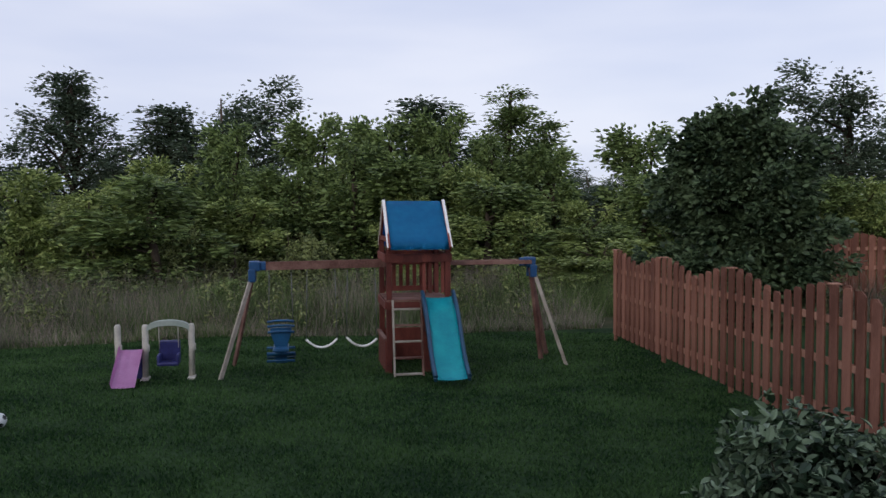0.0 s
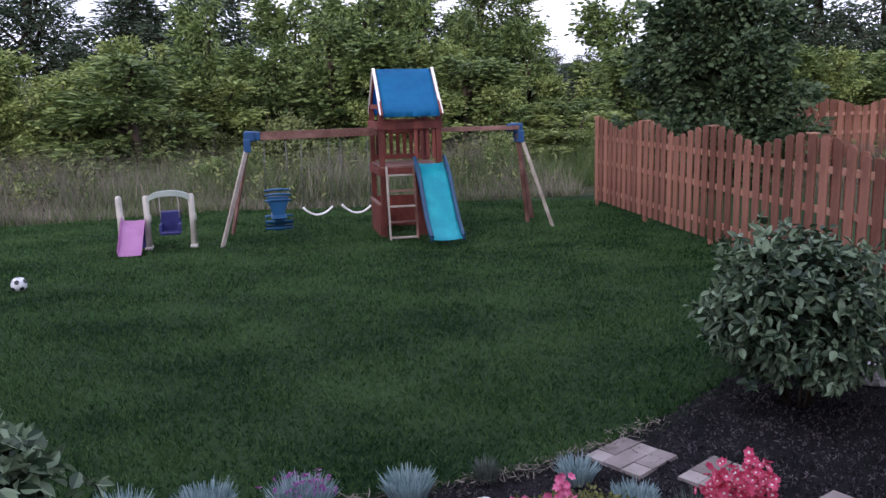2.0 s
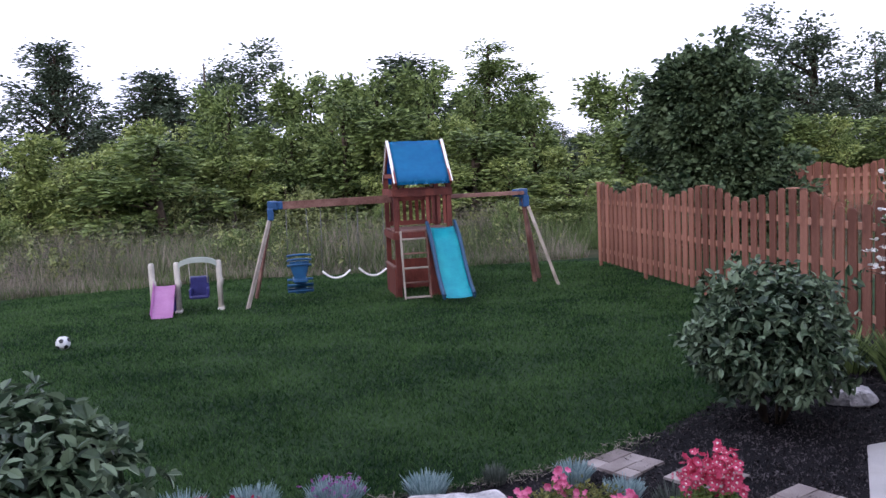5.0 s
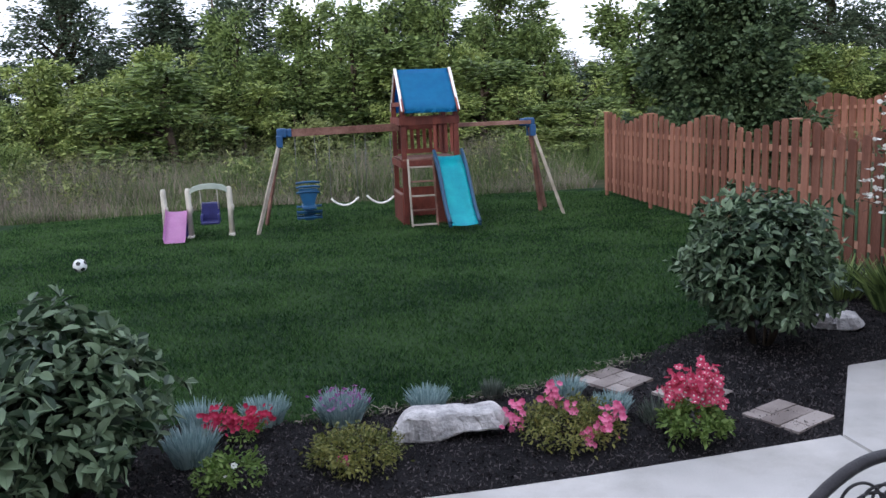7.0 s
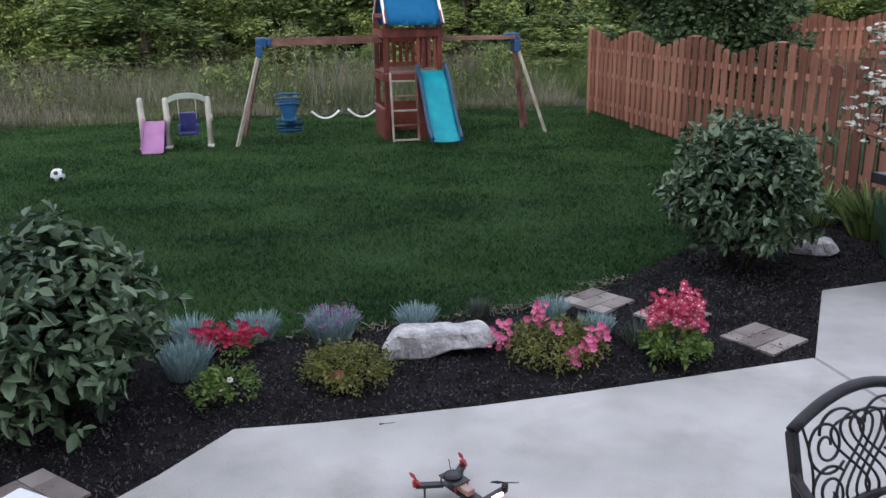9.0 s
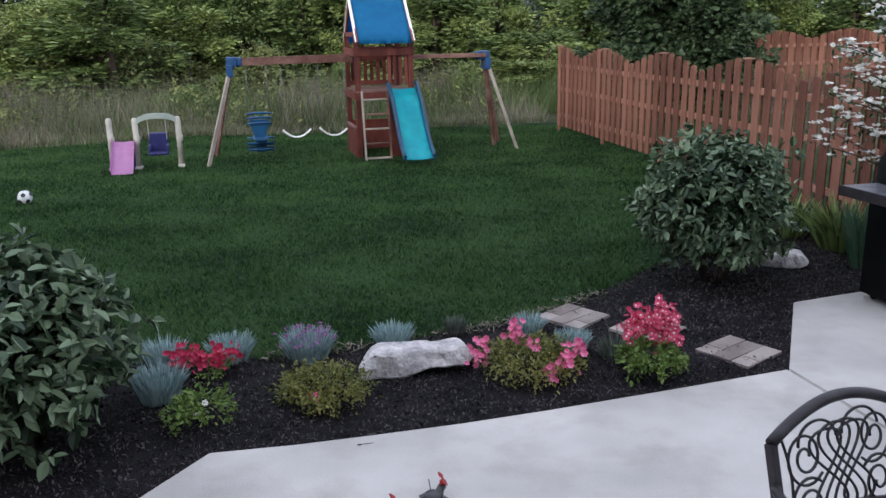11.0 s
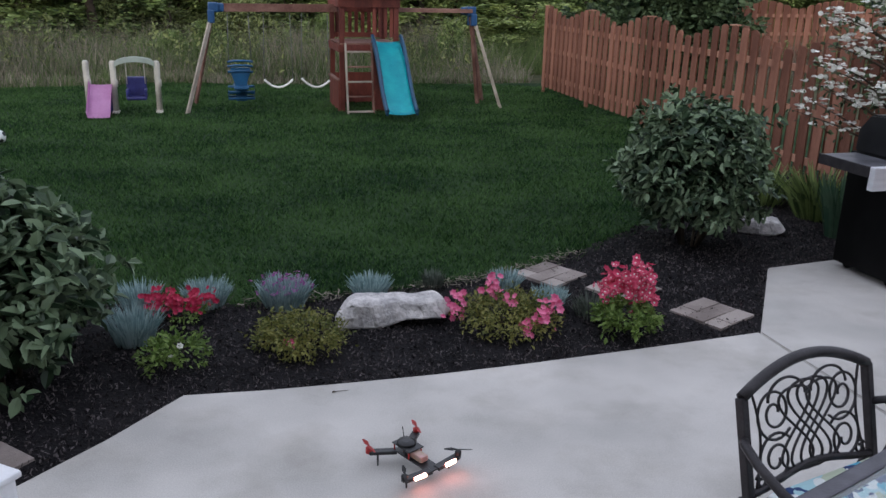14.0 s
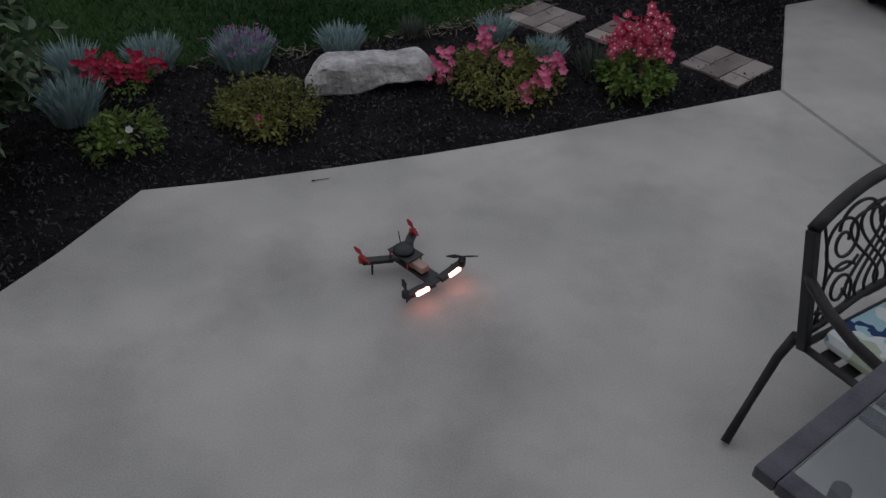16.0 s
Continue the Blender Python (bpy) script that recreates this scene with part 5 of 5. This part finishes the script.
def patio_chair(m):
    """A cast-metal armchair with scrollwork between arched back rails; it faces its own -y."""
    c = empty("patio_chair", m)
    tagged(c, "dark cast-metal patio armchair with scrollwork back", "chair", "chairs round the table")
    hw, z0, z1, za = 0.345, 0.43, 0.81, 0.905
    lean = 0.10

    def bk(x, z):
        return (x, lean * (z - z0) / (z1 - z0), z)

    for s in (-1, 1):
        part("back_post", beam(bk(s * hw, 0.40), bk(s * hw * 1.0, z1), 0.032, 0.036, 0.005), M_metal, c)
    arch = [bk(-hw + 2 * hw * i / 16, z1 + (za - z1) * math.sin(math.pi * i / 16) ** 0.9) for i in range(17)]
    part("top_rail", tube(arch, 0.022, 10), M_metal, c)
    low = [bk(-hw + 2 * hw * i / 16, z0 + 0.03 + 0.045 * math.sin(math.pi * i / 16) ** 2) for i in range(17)]
    part("lower_rail", tube(low, 0.015, 8), M_metal, c)
    scrolls = []
    for s in (-1, 1):
        scrolls.append([(s * p[0], 0, p[2]) for p in spiral(0.185, 0.725, 0.105, 0.018, 1.9, -2.4, 44)])
        scrolls.append([(s * p[0], 0, p[2]) for p in spiral(0.190, 0.555, 0.100, 0.018, -1.9, 2.4, 44)])
        scrolls.append([(s * (0.300 - 0.035 * math.sin(math.pi * i / 14)), 0, 0.475 + 0.36 * i / 14) for i in range(15)])
        scrolls.append([(s * p[0], 0, p[2]) for p in spiral(0.275, 0.495, 0.030, 0.008, 1.3, 0.4, 18)])
    turn = [2 * math.pi * i / 40 for i in range(41)]
    # figures of eight side by side that cross into a lattice at the middle
    for sh in (-0.075, -0.025, 0.025, 0.075):
        scrolls.append([(0.085 * math.sin(2 * q) + sh, 0, 0.650 + (0.172 - 0.3 * abs(sh)) * math.cos(q)) for q in turn])
    for sh in (-0.115, 0.115):
        scrolls.append([(sh + 0.10 * math.cos(math.pi * i / 16), 0, 0.765 + 0.075 * math.sin(math.pi * i / 16)) for i in range(17)])
    for pts in scrolls:
        part("scroll", tube([bk(p[0], p[2]) for p in pts], 0.0058, 6), M_metal, c)
    part("seat_frame", tube([(-hw, 0, 0.41), (-hw, -0.46, 0.42), (-hw + 0.05, -0.5, 0.42), (hw - 0.05, -0.5, 0.42), (hw, -0.46, 0.42), (hw, 0, 0.41)], 0.016, 8, closed=True), M_metal, c)
    for k in range(6):
        part("seat_slat", slab((-hw + 0.01, -0.08 - k * 0.075 - 0.025, 0.405), (hw - 0.01, -0.08 - k * 0.075 + 0.025, 0.415), 0.003), M_metal, c)
    for s in (-1, 1):
        part("arm", tube([bk(s * hw, 0.66), (s * (hw + 0.045), 0.02, 0.675), (s * (hw + 0.07), -0.07, 0.645), (s * (hw + 0.07), -0.18, 0.60), (s * (hw + 0.05), -0.30, 0.56), (s * (hw + 0.03), -0.42, 0.53), (s * (hw + 0.01), -0.46, 0.42)], 0.018, 8), M_metal, c)
        part("leg", tube([(s * hw, 0.03, 0.43), (s * (hw + 0.005), 0.06, 0.31), (s * (hw + 0.07), 0.06, 0.14), (s * (hw + 0.19), 0.03, 0.014)], [0.018, 0.017, 0.015, 0.017], 8), M_metal, c)
        part("leg", tube([(s * (hw + 0.01), -0.46, 0.42), (s * (hw + 0.01), -0.47, 0.2), (s * (hw + 0.015), -0.50, 0.012)], 0.016, 8), M_metal, c)
    return c


def chair_cushion(m):
    cu = empty("seat_cushion", m)
    tagged(cu, "blue and white printed seat cushion on a chair", "cushion", "seat cushions")
    bm = bmesh.new()
    box(bm, (-0.305, -0.50, 0.42), (0.305, -0.03, 0.485), None, 0.03)
    part("pad", bm, M_print, cu)
    return cu


CH = 32.0
chair_pose = pose(2.015, 3.375, 0, 0, 0, CH)
chair = patio_chair(chair_pose)
cushion = chair_cushion(chair_pose @ pose(0, 0, 0))
chair_pose_2 = pose(2.015 + 0.95 * math.cos(radians(36)), 3.375 + 0.95 * math.sin(radians(36)), 0, 0, 0, CH + 4)
copy_thing(chair, chair_pose_2)
copy_thing(cushion, chair_pose_2)

TD = 38.5
table = empty("patio_table", pose(1.32, 2.455, 0, 0, 0, TD))
tagged(table, "rectangular glass-topped patio table with dark metal frame", "table")
TL, TW, TZ = 1.7, 1.05, 0.72
for a, b in (((0, 0), (TL, 0)), ((0, -TW), (TL, -TW)), ((0, 0), (0, -TW)), ((TL, 0), (TL, -TW))):
    along = a[1] == b[1]
    part("rim", beam((a[0] - (0.03 if along else 0), a[1] + (0 if along else -0.03), TZ - 0.02), (b[0] + (0.03 if along else 0), b[1] + (0 if along else 0.03), TZ - 0.02), 0.06, 0.04, 0.008), M_rim_sheen, table)
gl = part("glass_top", slab((0.03, -TW + 0.03, TZ - 0.012), (TL - 0.03, -0.03, TZ - 0.005), 0.002), M_glass, table, "clear glass top")
gl.visible_shadow = False
part("cross_bar", beam((0.36, -0.03, TZ - 0.032), (0.36, -TW + 0.03, TZ - 0.032), 0.05, 0.02, 0.004), M_rim_sheen, table)
part("cross_bar", beam((TL - 0.36, -0.03, TZ - 0.032), (TL - 0.36, -TW + 0.03, TZ - 0.032), 0.05, 0.02, 0.004), M_rim_sheen, table)
for x in (0.12, TL - 0.12):
    for y in (-0.12, -TW + 0.12):
        part("leg", tube([(x, y, TZ - 0.05), (x, y, 0.4), (x + (0.03 if x > 0.5 else -0.03), y, 0.0)], [0.024, 0.021, 0.026], 8), M_metal, table)

keys_pose = table.matrix_world @ pose(0.50, -0.19, TZ - 0.004, 0, 0, -30)
pack = empty("small_box", keys_pose)
tagged(pack, "small navy blue cardboard box on the glass table", "box")
part("carton", slab((0, 0, 0), (0.115, 0.045, 0.02), 0.003), M_navybox, pack)
part("end_flap", slab((0.072, 0.006, 0.020), (0.108, 0.039, 0.0212), 0.0005), M_whitecard, pack)
lead = empty("cable_lead", keys_pose @ pose(-0.02, 0.0, 0.002))
tagged(lead, "small dark adapter lead lying beside the box", "cable")
part("wire", tube([(0, 0.02, 0.004), (-0.03, 0.03, 0.004), (-0.05, 0.01, 0.004), (-0.08, -0.01, 0.004), (-0.11, -0.015, 0.004)], 0.003, 6), M_black, lead)
part("plug", slab((-0.13, -0.022, 0), (-0.105, -0.008, 0.010), 0.002), M_black, lead)

# twig on the patio
twig = empty("twig", pose(-0.09, 4.70, 0.004, 0, 0, 12) @ Matrix.Diagonal((0.6, 0.6, 0.6, 1)))
tagged(twig, "short dry twig lying on the concrete", "twig")
part("stick", tube([(0, 0, 0.003), (0.05, 0.008, 0.004), (0.10, 0.012, 0.003), (0.14, 0.02, 0.003)], [0.004, 0.003, 0.003, 0.002], 5), M_bark, twig)
part("knot", tube([(-0.012, 0, 0.004), (0.012, 0, 0.005)], 0.007, 6), M_bark, twig)

# ---- quadcopter standing on the patio ----
quad = empty("quadcopter", pose(0.43, 3.985, 0.0, 0, 0, 45) @ Matrix.Diagonal((1.08, 1.08, 1.08, 1)))
tagged(quad, "black quadcopter with red props and lit light bars", "drone")
hub = part("frame_plate", slab((-0.035, -0.145, 0.055), (0.035, 0.10, 0.062), 0.002), M_carbon, quad)
part("top_plate", slab((-0.042, -0.02, 0.095), (0.042, 0.10, 0.101), 0.002), M_carbon, quad)
bm = bmesh.new()
tube([(0, 0.05, 0.100), (0, 0.05, 0.112), (0, 0.05, 0.118)], [0.045, 0.040, 0.02], 14, bm)
part("canopy", bm, M_carbon, quad)
for x in (-0.035, 0.035):
    for y in (-0.01, 0.09):
        part("standoff", tube([(x, y, 0.06), (x, y, 0.097)], 0.004, 6), M_redplastic, quad)
part("battery", slab((-0.02, -0.075, 0.064), (0.02, 0.0, 0.092), 0.004), M_batt, quad)
for sx, sy in ((-1, 1), (1, 1), (-1, -1), (1, -1)):
    tip = (sx * 0.135, 0.145, 0.062) if sy > 0 else (sx * 0.150, -0.125, 0.062)
    root = (sx * 0.03, 0.08, 0.058) if sy > 0 else (sx * 0.015, -0.135, 0.058)
    arm = part("arm", beam(root, tip, 0.036, 0.016, 0.004), M_carbon, quad)
    mot = part("motor", tube([(tip[0], tip[1], 0.060), (tip[0], tip[1], 0.085), (tip[0], tip[1], 0.090)], [0.015, 0.015, 0.007], 12), M_redplastic if sy > 0 else M_carbon, quad)
    a = {(-1, 1): 80, (1, 1): 70, (-1, -1): 60, (1, -1): -40}[(sx, sy)]
    bm = bmesh.new()
    for k in (0, 180):
        q = pose(tip[0], tip[1], 0.094, 0, 0, a + k)
        vs = [bm.verts.new(q @ Vector(p)) for p in ((0, -0.004, 0), (0.03, -0.011, 0.003), (0.062, -0.006, 0.001), (0.064, 0.002, 0), (0.03, 0.008, -0.002), (0, 0.004, 0))]
        bm.faces.new(vs)
    bmesh.ops.solidify(bm, geom=bm.faces[:], thickness=0.0015)
    part("propeller", bm, M_redplastic if sy > 0 else M_carbon, quad)
    part("landing_foot", tube([(tip[0] * 0.8, tip[1] * 0.8, 0.055), (tip[0] * 0.8, tip[1] * 0.8, 0.0)], [0.006, 0.004], 6), M_carbon, quad)
    if sy < 0:
        mid = Vector((sx * 0.085, -0.150, 0.064))
        d = Vector((sx * 0.135, 0.010, 0)).normalized()
        part("light_bar", beam(mid - d * 0.03, mid + d * 0.03, 0.012, 0.014, 0.002), M_led, arm, "glowing white light bar")
part("antenna", tube([(0.02, 0.09, 0.10), (0.025, 0.11, 0.15)], 0.002, 5), M_black, quad)

# white plastic box by the patio edge
crate = empty("storage_box", pose(-1.05, 2.95, 0, 0, 0, -20))
tagged(crate, "white plastic storage box standing on the patio", "box")
part("body", slab((-0.3, -0.2, 0), (0.0, 0.2, 0.40), 0.02), M_whitecard, crate)
part("lid", slab((-0.315, -0.215, 0.40), (0.015, 0.215, 0.43), 0.012), M_whitecard, crate)
